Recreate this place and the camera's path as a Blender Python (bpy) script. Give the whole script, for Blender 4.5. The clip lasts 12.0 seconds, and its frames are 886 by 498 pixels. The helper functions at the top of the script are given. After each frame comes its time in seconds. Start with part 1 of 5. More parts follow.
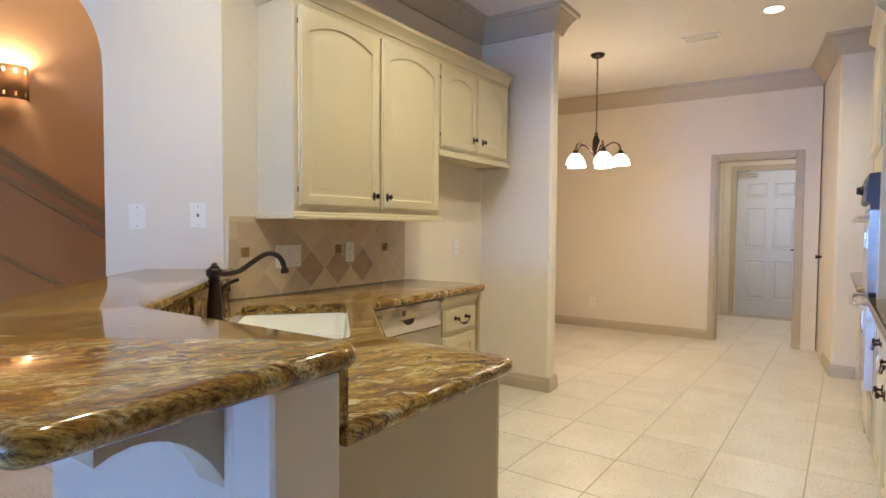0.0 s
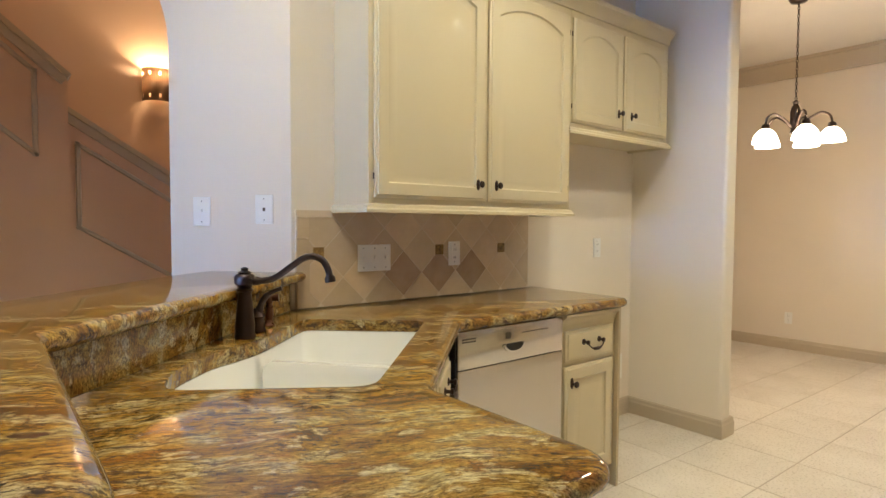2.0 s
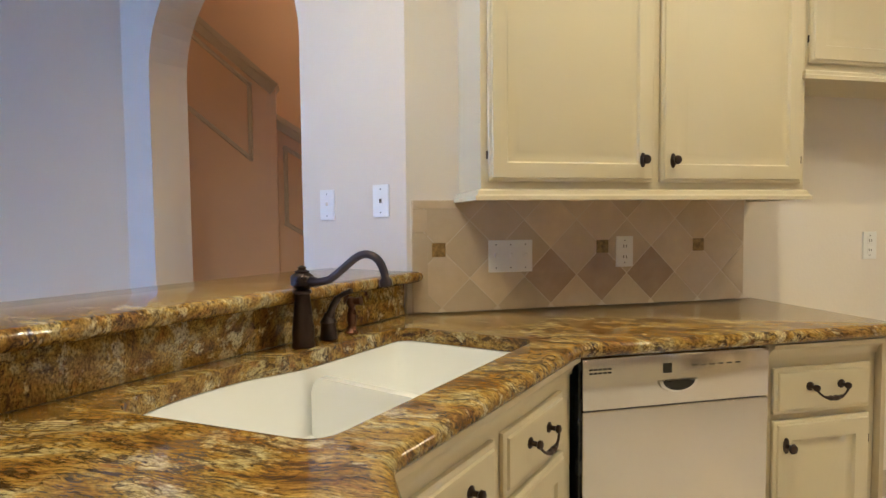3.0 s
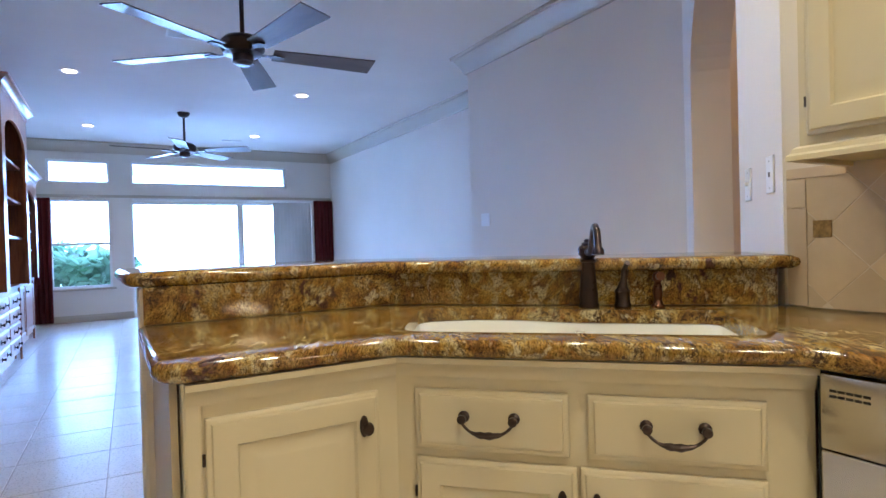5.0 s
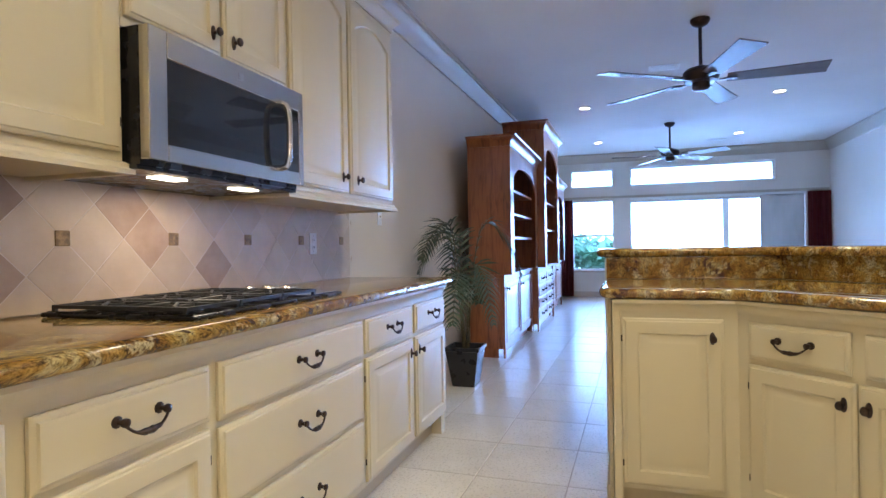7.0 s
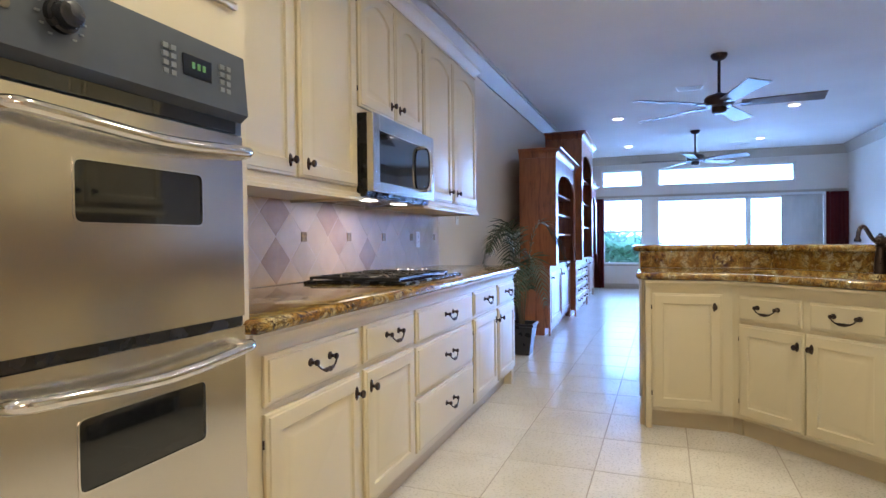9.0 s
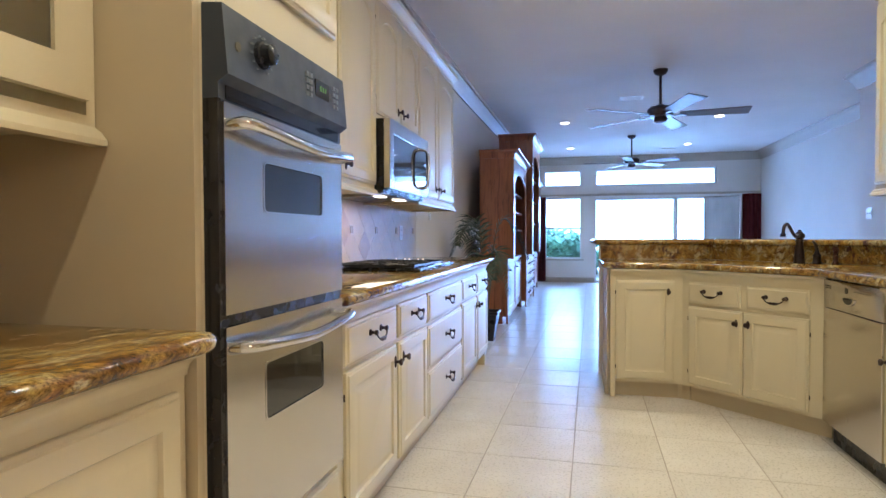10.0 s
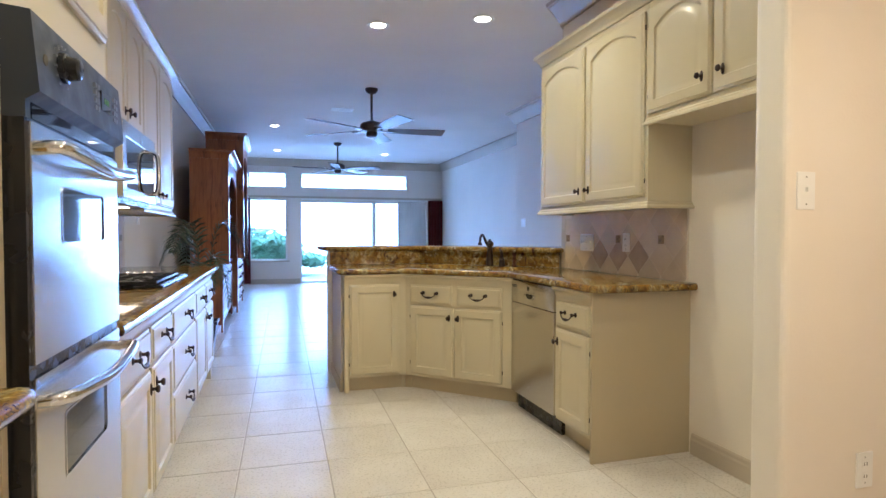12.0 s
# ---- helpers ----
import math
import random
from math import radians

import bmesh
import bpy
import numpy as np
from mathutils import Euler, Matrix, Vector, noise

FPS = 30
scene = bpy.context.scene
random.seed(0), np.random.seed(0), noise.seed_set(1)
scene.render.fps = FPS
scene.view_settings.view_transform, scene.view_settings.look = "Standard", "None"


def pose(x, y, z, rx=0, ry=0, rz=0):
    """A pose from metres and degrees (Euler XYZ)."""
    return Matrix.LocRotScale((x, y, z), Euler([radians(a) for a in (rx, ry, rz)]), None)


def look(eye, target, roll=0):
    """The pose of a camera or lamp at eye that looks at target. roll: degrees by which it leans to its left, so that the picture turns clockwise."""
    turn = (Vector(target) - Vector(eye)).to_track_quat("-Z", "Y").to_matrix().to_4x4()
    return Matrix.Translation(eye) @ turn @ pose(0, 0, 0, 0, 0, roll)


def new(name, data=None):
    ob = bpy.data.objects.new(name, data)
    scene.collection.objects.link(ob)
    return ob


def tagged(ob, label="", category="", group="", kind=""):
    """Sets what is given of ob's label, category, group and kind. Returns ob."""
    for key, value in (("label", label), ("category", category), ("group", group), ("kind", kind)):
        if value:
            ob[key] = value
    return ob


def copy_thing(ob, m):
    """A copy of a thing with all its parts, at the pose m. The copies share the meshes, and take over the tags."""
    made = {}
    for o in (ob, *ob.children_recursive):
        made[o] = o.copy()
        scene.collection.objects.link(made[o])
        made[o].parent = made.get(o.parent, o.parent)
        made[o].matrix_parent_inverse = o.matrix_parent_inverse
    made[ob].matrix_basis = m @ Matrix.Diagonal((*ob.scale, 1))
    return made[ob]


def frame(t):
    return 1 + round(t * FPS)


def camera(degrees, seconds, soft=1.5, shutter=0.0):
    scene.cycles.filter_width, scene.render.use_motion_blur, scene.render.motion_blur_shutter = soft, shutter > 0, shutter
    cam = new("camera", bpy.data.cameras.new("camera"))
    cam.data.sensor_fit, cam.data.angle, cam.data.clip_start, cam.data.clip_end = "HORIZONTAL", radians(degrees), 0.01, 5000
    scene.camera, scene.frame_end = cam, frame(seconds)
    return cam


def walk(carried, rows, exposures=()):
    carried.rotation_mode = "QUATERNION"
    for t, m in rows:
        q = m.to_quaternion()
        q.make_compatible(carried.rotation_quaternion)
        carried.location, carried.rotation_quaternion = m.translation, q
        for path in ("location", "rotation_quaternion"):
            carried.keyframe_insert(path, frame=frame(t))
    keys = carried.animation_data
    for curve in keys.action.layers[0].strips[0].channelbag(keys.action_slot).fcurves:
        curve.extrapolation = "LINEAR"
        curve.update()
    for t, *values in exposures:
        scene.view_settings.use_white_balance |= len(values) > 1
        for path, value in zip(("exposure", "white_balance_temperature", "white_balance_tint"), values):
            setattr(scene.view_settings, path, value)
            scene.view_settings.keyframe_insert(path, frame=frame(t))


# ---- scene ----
cam = camera(76.1, 12.0)
PATH = [
    (0, (0.294, 0.307, 1.24), (-0.834, 1.958, 1.161), 0.4),
    (0.5, (0.303, 0.41, 1.254), (-0.971, 1.95, 1.167), 0.5),
    (1, (0.291, 0.495, 1.254), (-1.045, 1.98, 1.165), 0.5),
    (1.5, (0.179, 0.703, 1.247), (-1.235, 2.115, 1.157), 0.5),
    (2, (0.071, 0.969, 1.23), (-1.484, 2.224, 1.142), 0.3),
    (2.5, (-0.017, 1.277, 1.207), (-1.839, 2.098, 1.115), 0.0),
    (2.7, (-0.041, 1.405, 1.215), (-1.916, 2.093, 1.118), -0.2),
    (4.3, (-0.344, 2.381, 1.159), (-1.968, 1.214, 1.103), -1.9),
    (4.5, (-0.342, 2.506, 1.146), (-1.802, 1.14, 1.099), -1.9),
    (5, (-0.333, 2.83, 1.103), (-1.339, 1.101, 1.078), -1.6),
    (5.5, (-0.368, 3.123, 1.108), (-0.728, 1.156, 1.092), -1.6),
    (6, (-0.4, 3.454, 1.103), (-0.351, 1.455, 1.09), -1.2),
    (6.5, (-0.482, 3.723, 1.074), (-0.127, 1.755, 1.065), -1.0),
    (7, (-0.485, 3.988, 1.067), (0.124, 2.083, 1.058), -1.0),
    (7.3, (-0.495, 4.174, 1.068), (0.176, 2.29, 1.053), -0.8),
    (7.5, (-0.499, 4.29, 1.067), (0.199, 2.416, 1.05), -0.8),
    (7.7, (-0.503, 4.384, 1.069), (0.222, 2.52, 1.049), -0.7),
    (9.3, (-0.439, 5.256, 1.088), (0.22, 3.368, 1.052), -0.5),
    (9.5, (-0.398, 5.36, 1.071), (0.222, 3.459, 1.034), -0.5),
    (10, (-0.227, 5.543, 1.069), (0.236, 3.598, 1.023), -0.2),
    (10.5, (-0.072, 5.633, 1.066), (-0.032, 3.634, 1.016), -0.1),
    (11, (0.013, 5.694, 1.067), (-0.159, 3.702, 1.015), -0.1),
    (11.5, (0.066, 5.708, 1.098), (-0.317, 3.746, 1.046), -0.2),
    (12, (0.062, 5.7, 1.143), (-0.521, 3.788, 1.089), 0.0),
]
walk(cam, [(t, look(eye, target, roll)) for t, eye, target, roll in PATH], [(0.0, -0.12, 6500, 10), (2.7, -0.10, 6500, 10), (4.5, -0.12, 6400, 15), (5.2, -0.10, 6300, 11), (7.5, -0.08, 6150, 11), (12.0, -0.12, 5980, 10)])

# ---- world, large lights ----
world = bpy.data.worlds.new("sky")
scene.world = world
world.use_nodes = True
wn = world.node_tree
sky = wn.nodes.new("ShaderNodeTexSky")
sky.sky_type, sky.sun_disc, sky.sun_elevation, sky.sun_rotation = "NISHITA", False, radians(45), radians(80)
wn.links.new(sky.outputs[0], wn.nodes["Background"].inputs[0])
wn.nodes["Background"].inputs[1].default_value = 0.12
sun = new("sun", bpy.data.lights.new("sun", "SUN"))
sun.data.energy, sun.data.angle, sun.data.color = 4.0, radians(1), (1, 0.95, 0.88)
sun.matrix_world = look((30, 5, 30), (0, 0, 0))

LAMP_WARM = (1.0, 0.92, 0.66)
CAN_POWER = 16
DAY_GLOW = 44.0
SHADE_GLOW = 9.0

# ---- materials ----


def nodes_of(name):
    m = bpy.data.materials.new(name)
    m.use_nodes = True
    t = m.node_tree
    return m, t, t.nodes["Principled BSDF"]


def add(t, kind, **values):
    n = t.nodes.new(kind)
    for k, v in values.items():
        n.inputs[k].default_value = v
    return n


def ramp(t, source, stops):
    n = t.nodes.new("ShaderNodeValToRGB")
    el = n.color_ramp.elements
    while len(el) < len(stops):
        el.new(0.5)
    for e, (p, c) in zip(el, stops):
        e.position, e.color = p, (*c, 1)
    t.links.new(source, n.inputs[0])
    return n


def coords(t, scale=(1, 1, 1), turn=(0, 0, 0), space="Object"):
    c = t.nodes.new("ShaderNodeTexCoord")
    m = t.nodes.new("ShaderNodeMapping")
    m.inputs["Scale"].default_value = scale
    m.inputs["Rotation"].default_value = turn
    t.links.new(c.outputs[space], m.inputs["Vector"])
    return m.outputs[0]


def mixed(t, fac, a, b, mode="MIX"):
    n = t.nodes.new("ShaderNodeMix")
    n.data_type, n.blend_type = "RGBA", mode
    for s, i in ((fac, 0), (a, 6), (b, 7)):
        if isinstance(s, (float, int)):
            n.inputs[i].default_value = s
        elif isinstance(s, tuple):
            n.inputs[i].default_value = (*s, 1)
        else:
            t.links.new(s, n.inputs[i])
    return n.outputs[2]


def bumped(t, b, height, strength, distance=0.002):
    n = t.nodes.new("ShaderNodeBump")
    n.inputs["Strength"].default_value, n.inputs["Distance"].default_value = strength, distance
    t.links.new(height, n.inputs["Height"])
    t.links.new(n.outputs[0], b.inputs["Normal"])


def paint(name, colour, rough=0.5, grain=60, bump=0.15, vary=0.05, coat=0.0):
    """Painted surface: broad tone variation, fine relief."""
    m, t, b = nodes_of(name)
    v = coords(t)
    big = add(t, "ShaderNodeTexNoise", Scale=1.3, Detail=3.0)
    fine = add(t, "ShaderNodeTexNoise", Scale=grain, Detail=4.0)
    for n in (big, fine):
        t.links.new(v, n.inputs["Vector"])
    lo = tuple(c * (1 - vary) for c in colour)
    hi = tuple(min(1, c * (1 + vary)) for c in colour)
    c = ramp(t, big.outputs[0], [(0.3, lo), (0.7, hi)])
    t.links.new(c.outputs[0], b.inputs["Base Color"])
    r = ramp(t, fine.outputs[0], [(0.2, (rough * 0.96,) * 3), (0.8, (min(1, rough * 1.04),) * 3)])
    t.links.new(r.outputs[0], b.inputs["Roughness"])
    b.inputs["Coat Weight"].default_value = coat
    if bump:
        bumped(t, b, fine.outputs[0], bump)
    return m


def metal(name, colour, rough, brushed=None):
    m, t, b = nodes_of(name)
    b.inputs["Metallic"].default_value = 1.0
    v = coords(t, brushed or (1, 1, 1))
    n = add(t, "ShaderNodeTexNoise", Scale=30.0 if brushed else 25.0, Detail=2.0)
    t.links.new(v, n.inputs["Vector"])
    k = 0.012 if brushed else 0.15
    c = ramp(t, n.outputs[0], [(0.3, tuple(x * (1 - k) for x in colour)), (0.7, colour)])
    t.links.new(c.outputs[0], b.inputs["Base Color"])
    r = ramp(t, n.outputs[0], [(0.3, (rough * (1 - k),) * 3), (0.7, (rough * (1 + k),) * 3)])
    t.links.new(r.outputs[0], b.inputs["Roughness"])
    return m


def glow(name, colour, strength, base=(0.8, 0.8, 0.8)):
    m, t, b = nodes_of(name)
    b.inputs["Base Color"].default_value = (*base, 1)
    b.inputs["Emission Color"].default_value = (*colour, 1)
    b.inputs["Emission Strength"].default_value = strength
    return m


def glossy(name, colour, rough=0.1, coat=0.0):
    m, t, b = nodes_of(name)
    n = add(t, "ShaderNodeTexNoise", Scale=18.0, Detail=3.0)
    t.links.new(coords(t), n.inputs["Vector"])
    r = ramp(t, n.outputs[0], [(0.3, (rough * 0.8,) * 3), (0.7, (rough * 1.3,) * 3)])
    t.links.new(r.outputs[0], b.inputs["Roughness"])
    b.inputs["Base Color"].default_value = (*colour, 1)
    b.inputs["Coat Weight"].default_value = coat
    return m


def granite_material():
    """Gold granite: ochre and rust streaks along one direction, cream blotches, dark flecks and purple-brown clots."""
    m, t, b = nodes_of("gold_granite")
    v = coords(t, (1, 1, 1), (0.1, 0.08, radians(-62)))
    warp = add(t, "ShaderNodeTexNoise", Scale=2.6, Detail=3.0, Roughness=0.55)
    t.links.new(v, warp.inputs["Vector"])
    off = t.nodes.new("ShaderNodeVectorMath")
    off.operation = "MULTIPLY_ADD"
    t.links.new(warp.outputs[1], off.inputs[0])
    off.inputs[1].default_value = (0.16, 0.16, 0.16)
    t.links.new(v, off.inputs[2])

    def noise(scale, detail, rough, stretch=(1, 1, 1), shift=0.0):
        n = t.nodes.new("ShaderNodeMapping")
        n.inputs["Scale"].default_value = stretch
        n.inputs["Location"].default_value = (shift, shift * 0.7, shift * 0.3)
        t.links.new(off.outputs[0], n.inputs["Vector"])
        s = add(t, "ShaderNodeTexNoise", Scale=scale, Detail=detail, Roughness=rough)
        t.links.new(n.outputs[0], s.inputs["Vector"])
        return s.outputs[0]
    grey = lambda k: (k, k, k)
    field = noise(6.0, 9.0, 0.60, (1.0, 2.4, 2.0))
    base = ramp(t, field, [(0.32, (0.080, 0.040, 0.012)), (0.41, (0.20, 0.098, 0.024)), (0.48, (0.30, 0.172, 0.038)),
                           (0.54, (0.355, 0.228, 0.06)), (0.60, (0.42, 0.34, 0.165)), (0.68, (0.25, 0.150, 0.034))])
    cream = ramp(t, noise(10.0, 11.0, 0.64, (1.0, 1.9, 1.7), 3.1), [(0.565, grey(0.0)), (0.61, grey(0.8)), (0.68, grey(1.0))])
    c = mixed(t, cream.outputs[0], base.outputs[0], (0.50, 0.415, 0.235))
    where = ramp(t, noise(2.6, 4.0, 0.55, (1.0, 1.6, 1.4), 7.7), [(0.40, grey(0.25)), (0.58, grey(1.0))])
    streak = ramp(t, noise(15.0, 10.0, 0.72, (1.0, 4.6, 3.2), 1.3), [(0.43, grey(1.0)), (0.465, grey(0.0))])
    c = mixed(t, mixed(t, 1.0, streak.outputs[0], where.outputs[0], "MULTIPLY"), c, (0.055, 0.026, 0.012))
    rust = ramp(t, noise(8.0, 9.0, 0.68, (1.0, 4.0, 3.0), 5.2), [(0.55, grey(0.0)), (0.63, grey(0.6))])
    c = mixed(t, rust.outputs[0], c, (0.25, 0.098, 0.024))
    edge = ramp(t, noise(10.0, 11.0, 0.64, (1.0, 1.9, 1.7), 3.1), [(0.53, grey(0.0)), (0.55, grey(0.9)), (0.57, grey(0.0))])
    c = mixed(t, mixed(t, 1.0, edge.outputs[0], where.outputs[0], "MULTIPLY"), c, (0.05, 0.027, 0.014))
    clot = ramp(t, noise(4.4, 9.0, 0.60, (1.0, 1.7, 1.5), 9.4), [(0.335, grey(1.0)), (0.365, grey(0.0))])
    c = mixed(t, clot.outputs[0], c, (0.075, 0.030, 0.024))
    lines = ramp(t, noise(46.0, 8.0, 0.75, (1.0, 5.0, 3.2), 2.2), [(0.38, (0.22, 0.17, 0.13)), (0.48, (0.80, 0.77, 0.72)), (0.57, (1.10, 1.10, 1.06)), (0.66, (1.60, 1.55, 1.38))])
    c = mixed(t, 1.0, c, lines.outputs[0], "MULTIPLY")
    speck = noise(150.0, 4.0, 0.75)
    fleck = ramp(t, speck, [(0.33, (0.42, 0.38, 0.33)), (0.45, grey(1.0)), (0.70, (1.25, 1.22, 1.15))])
    c = mixed(t, 0.85, c, fleck.outputs[0], "MULTIPLY")
    t.links.new(c, b.inputs["Base Color"])
    b.inputs["Roughness"].default_value = 0.09
    b.inputs["Coat Weight"].default_value = 0.12
    b.inputs["Coat Roughness"].default_value = 0.05
    bumped(t, b, speck, 0.02, 0.0005)
    return m


def stone_tile(name, low, high, rough, scale=5.0, spread=0.25, coat=0.0, bump=0.12):
    m, t, b = nodes_of(name)
    info = t.nodes.new("ShaderNodeObjectInfo")
    g = t.nodes.new("ShaderNodeNewGeometry")
    c = t.nodes.new("ShaderNodeTexCoord")
    shift = t.nodes.new("ShaderNodeVectorMath")
    shift.operation = "ADD"
    t.links.new(c.outputs["Object"], shift.inputs[0])
    wide = t.nodes.new("ShaderNodeVectorMath")
    wide.operation = "SCALE"
    t.links.new(info.outputs["Location"], wide.inputs[0])
    wide.inputs["Scale"].default_value = 1.7
    t.links.new(wide.outputs[0], shift.inputs[1])
    cloud = add(t, "ShaderNodeTexNoise", Scale=scale, Detail=6.0, Roughness=0.6)
    pit = add(t, "ShaderNodeTexNoise", Scale=90.0, Detail=3.0)
    for n in (cloud, pit):
        t.links.new(shift.outputs[0], n.inputs["Vector"])
    col = ramp(t, cloud.outputs[0], [(0.3, low), (0.7, high)])
    both = t.nodes.new("ShaderNodeMath")
    both.operation = "ADD"
    t.links.new(info.outputs["Random"], both.inputs[0])
    t.links.new(g.outputs["Random Per Island"], both.inputs[1])
    half = t.nodes.new("ShaderNodeMath")
    half.operation = "FRACT"
    t.links.new(both.outputs[0], half.inputs[0])
    shade = ramp(t, half.outputs[0], [(0.0, (1 - spread,) * 3), (1.0, (1 + spread * 0.4,) * 3)])
    out = mixed(t, 1.0, col.outputs[0], shade.outputs[0], "MULTIPLY")
    t.links.new(out, b.inputs["Base Color"])
    r = ramp(t, pit.outputs[0], [(0.3, (rough * 0.95,) * 3), (0.7, (rough * 1.05,) * 3)])
    t.links.new(r.outputs[0], b.inputs["Roughness"])
    b.inputs["Coat Weight"].default_value = coat
    if bump:
        bumped(t, b, pit.outputs[0], bump, 0.001)
    return m


def wood_material(name, dark, light, rough=0.35, along=(1, 1, 9)):
    m, t, b = nodes_of(name)
    v = coords(t, tuple(1.0 / s * 3 for s in along))
    grain = add(t, "ShaderNodeTexNoise", Scale=9.0, Detail=7.0, Roughness=0.65, Distortion=0.6)
    blot = add(t, "ShaderNodeTexNoise", Scale=1.2, Detail=3.0)
    t.links.new(v, grain.inputs["Vector"])
    t.links.new(v, blot.inputs["Vector"])
    c = ramp(t, grain.outputs[0], [(0.3, dark), (0.55, light), (0.75, tuple(x * 0.8 for x in light))])
    s = ramp(t, blot.outputs[0], [(0.3, (0.75, 0.72, 0.7)), (0.7, (1.1, 1.1, 1.1))])
    t.links.new(mixed(t, 1.0, c.outputs[0], s.outputs[0], "MULTIPLY"), b.inputs["Base Color"])
    b.inputs["Roughness"].default_value = rough
    b.inputs["Coat Weight"].default_value = 0.35
    b.inputs["Coat Roughness"].default_value = 0.12
    bumped(t, b, grain.outputs[0], 0.1, 0.001)
    return m


def cloth(name, colour, rough=0.9):
    m, t, b = nodes_of(name)
    w = add(t, "ShaderNodeTexNoise", Scale=220.0, Detail=2.0)
    big = add(t, "ShaderNodeTexNoise", Scale=3.0, Detail=3.0)
    v = coords(t, (1, 1, 0.3))
    t.links.new(v, w.inputs["Vector"])
    t.links.new(v, big.inputs["Vector"])
    c = ramp(t, big.outputs[0], [(0.3, tuple(x * 0.7 for x in colour)), (0.7, colour)])
    t.links.new(c.outputs[0], b.inputs["Base Color"])
    b.inputs["Roughness"].default_value = rough
    bumped(t, b, w.outputs[0], 0.3, 0.001)
    return m


def glass_material():
    m, t, b = nodes_of("window_glass")
    b.inputs["Transmission Weight"].default_value = 1.0
    b.inputs["Roughness"].default_value = 0.0
    b.inputs["IOR"].default_value = 1.05
    b.inputs["Base Color"].default_value = (0.97, 0.99, 1, 1)
    return m


WALL = paint("wall_paint", (0.74, 0.67, 0.58), 0.75, 90, 0.25, 0.03)
STAIR_WALL = paint("tan_wall_paint", (0.66, 0.455, 0.31), 0.75, 90, 0.25, 0.04)
CEIL = paint("ceiling_paint", (0.78, 0.74, 0.70), 0.85, 120, 0.3, 0.03)
TRIM = paint("taupe_trim_paint", (0.49, 0.415, 0.32), 0.45, 40, 0.06, 0.05)
CREAM = paint("cream_cabinet_paint", (0.60, 0.518, 0.35), 0.36, 30, 0.0, 0.05, 0.10)
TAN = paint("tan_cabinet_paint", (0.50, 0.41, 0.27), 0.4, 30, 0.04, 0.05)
GAP = paint("shadow_line", (0.10, 0.085, 0.06), 0.8)
WHITE = paint("white_plastic", (0.80, 0.79, 0.76), 0.3, 30, 0.02, 0.02)
DOORWHITE = paint("white_door_paint", (0.60, 0.62, 0.66), 0.4, 30, 0.05, 0.03)
GRANITE = granite_material()
TILE = stone_tile("floor_tile", (0.60, 0.54, 0.47), (0.71, 0.66, 0.60), 0.28, 3.0, 0.05, 0.1, 0.0)
GROUT = paint("grout", (0.45, 0.39, 0.33), 0.9, 60, 0.3, 0.1)
SPLASH = stone_tile("travertine_tile", (0.56, 0.435, 0.295), (0.66, 0.53, 0.38), 0.42, 7.0, 0.14)
SPLASH_DARK = stone_tile("brown_travertine_tile", (0.38, 0.255, 0.165), (0.50, 0.365, 0.25), 0.42, 9.0, 0.15)
KEYGREY = paint("grey_keys", (0.16, 0.17, 0.18), 0.4)
SPLASH_GROUT = paint("tile_grout", (0.70, 0.61, 0.50), 0.9, 60, 0.3, 0.1)
DECO = stone_tile("bronze_accent_tile", (0.11, 0.065, 0.022), (0.40, 0.25, 0.09), 0.35, 60.0, 0.3)
STEEL = metal("brushed_steel", (0.64, 0.61, 0.57), 0.18, (0.3, 0.3, 40))
CHROME = metal("polished_steel", (0.75, 0.74, 0.72), 0.12)
BRONZE = metal("oil_rubbed_bronze", (0.075, 0.055, 0.05), 0.32)
COPPER = metal("worn_bronze", (0.16, 0.075, 0.05), 0.3)
BLACK = glossy("black_enamel", (0.012, 0.012, 0.014), 0.25)
BLACKGLASS = glossy("black_glass", (0.010, 0.011, 0.013), 0.04, 0.5)
PANEL = glossy("black_control_panel", (0.030, 0.037, 0.050), 0.42)
IRON = paint("cast_iron", (0.018, 0.018, 0.019), 0.45, 150, 0.2)
PORCELAIN = glossy("white_sink", (0.82, 0.82, 0.80), 0.12, 0.3)
WOOD = wood_material("cherry_wood", (0.15, 0.045, 0.018), (0.38, 0.13, 0.05), 0.28)
DARKWOOD = wood_material("dark_fan_blade", (0.035, 0.02, 0.016), (0.09, 0.05, 0.035), 0.35, (9, 1, 1))
RED = cloth("red_curtain", (0.20, 0.022, 0.022))
BLIND = cloth("beige_blind", (0.55, 0.50, 0.44))
POT = glossy("dark_pot", (0.02, 0.02, 0.028), 0.3)
LEAF = paint("palm_leaf", (0.055, 0.085, 0.05), 0.4, 40, 0.2, 0.35)
STALK = paint("palm_stalk", (0.10, 0.08, 0.04), 0.6, 40, 0.3, 0.2)
GLASS = glass_material()
SHADE = glow("lamp_shade_glass", (1.0, 0.86, 0.64), SHADE_GLOW)
BULB = glow("can_bulb", (1.0, 0.9, 0.75), 22.0)
SCONCE_GLOW = glow("sconce_glow", (1.0, 0.70, 0.35), 6.0)
HOODLIGHT = glow("hood_lamp", (1.0, 0.85, 0.65), 14.0)
LCD = glow("green_digits", (0.25, 0.8, 0.05), 0.15, (0.03, 0.05, 0.02))
DAY = glow("bright_sky_backdrop", (0.23, 0.45, 1.0), DAY_GLOW)
TREE = paint("outdoor_foliage", (0.12, 0.20, 0.13), 0.6, 20, 0.3, 0.4)
mix_leaf = TREE.node_tree.nodes.new("ShaderNodeMixShader")
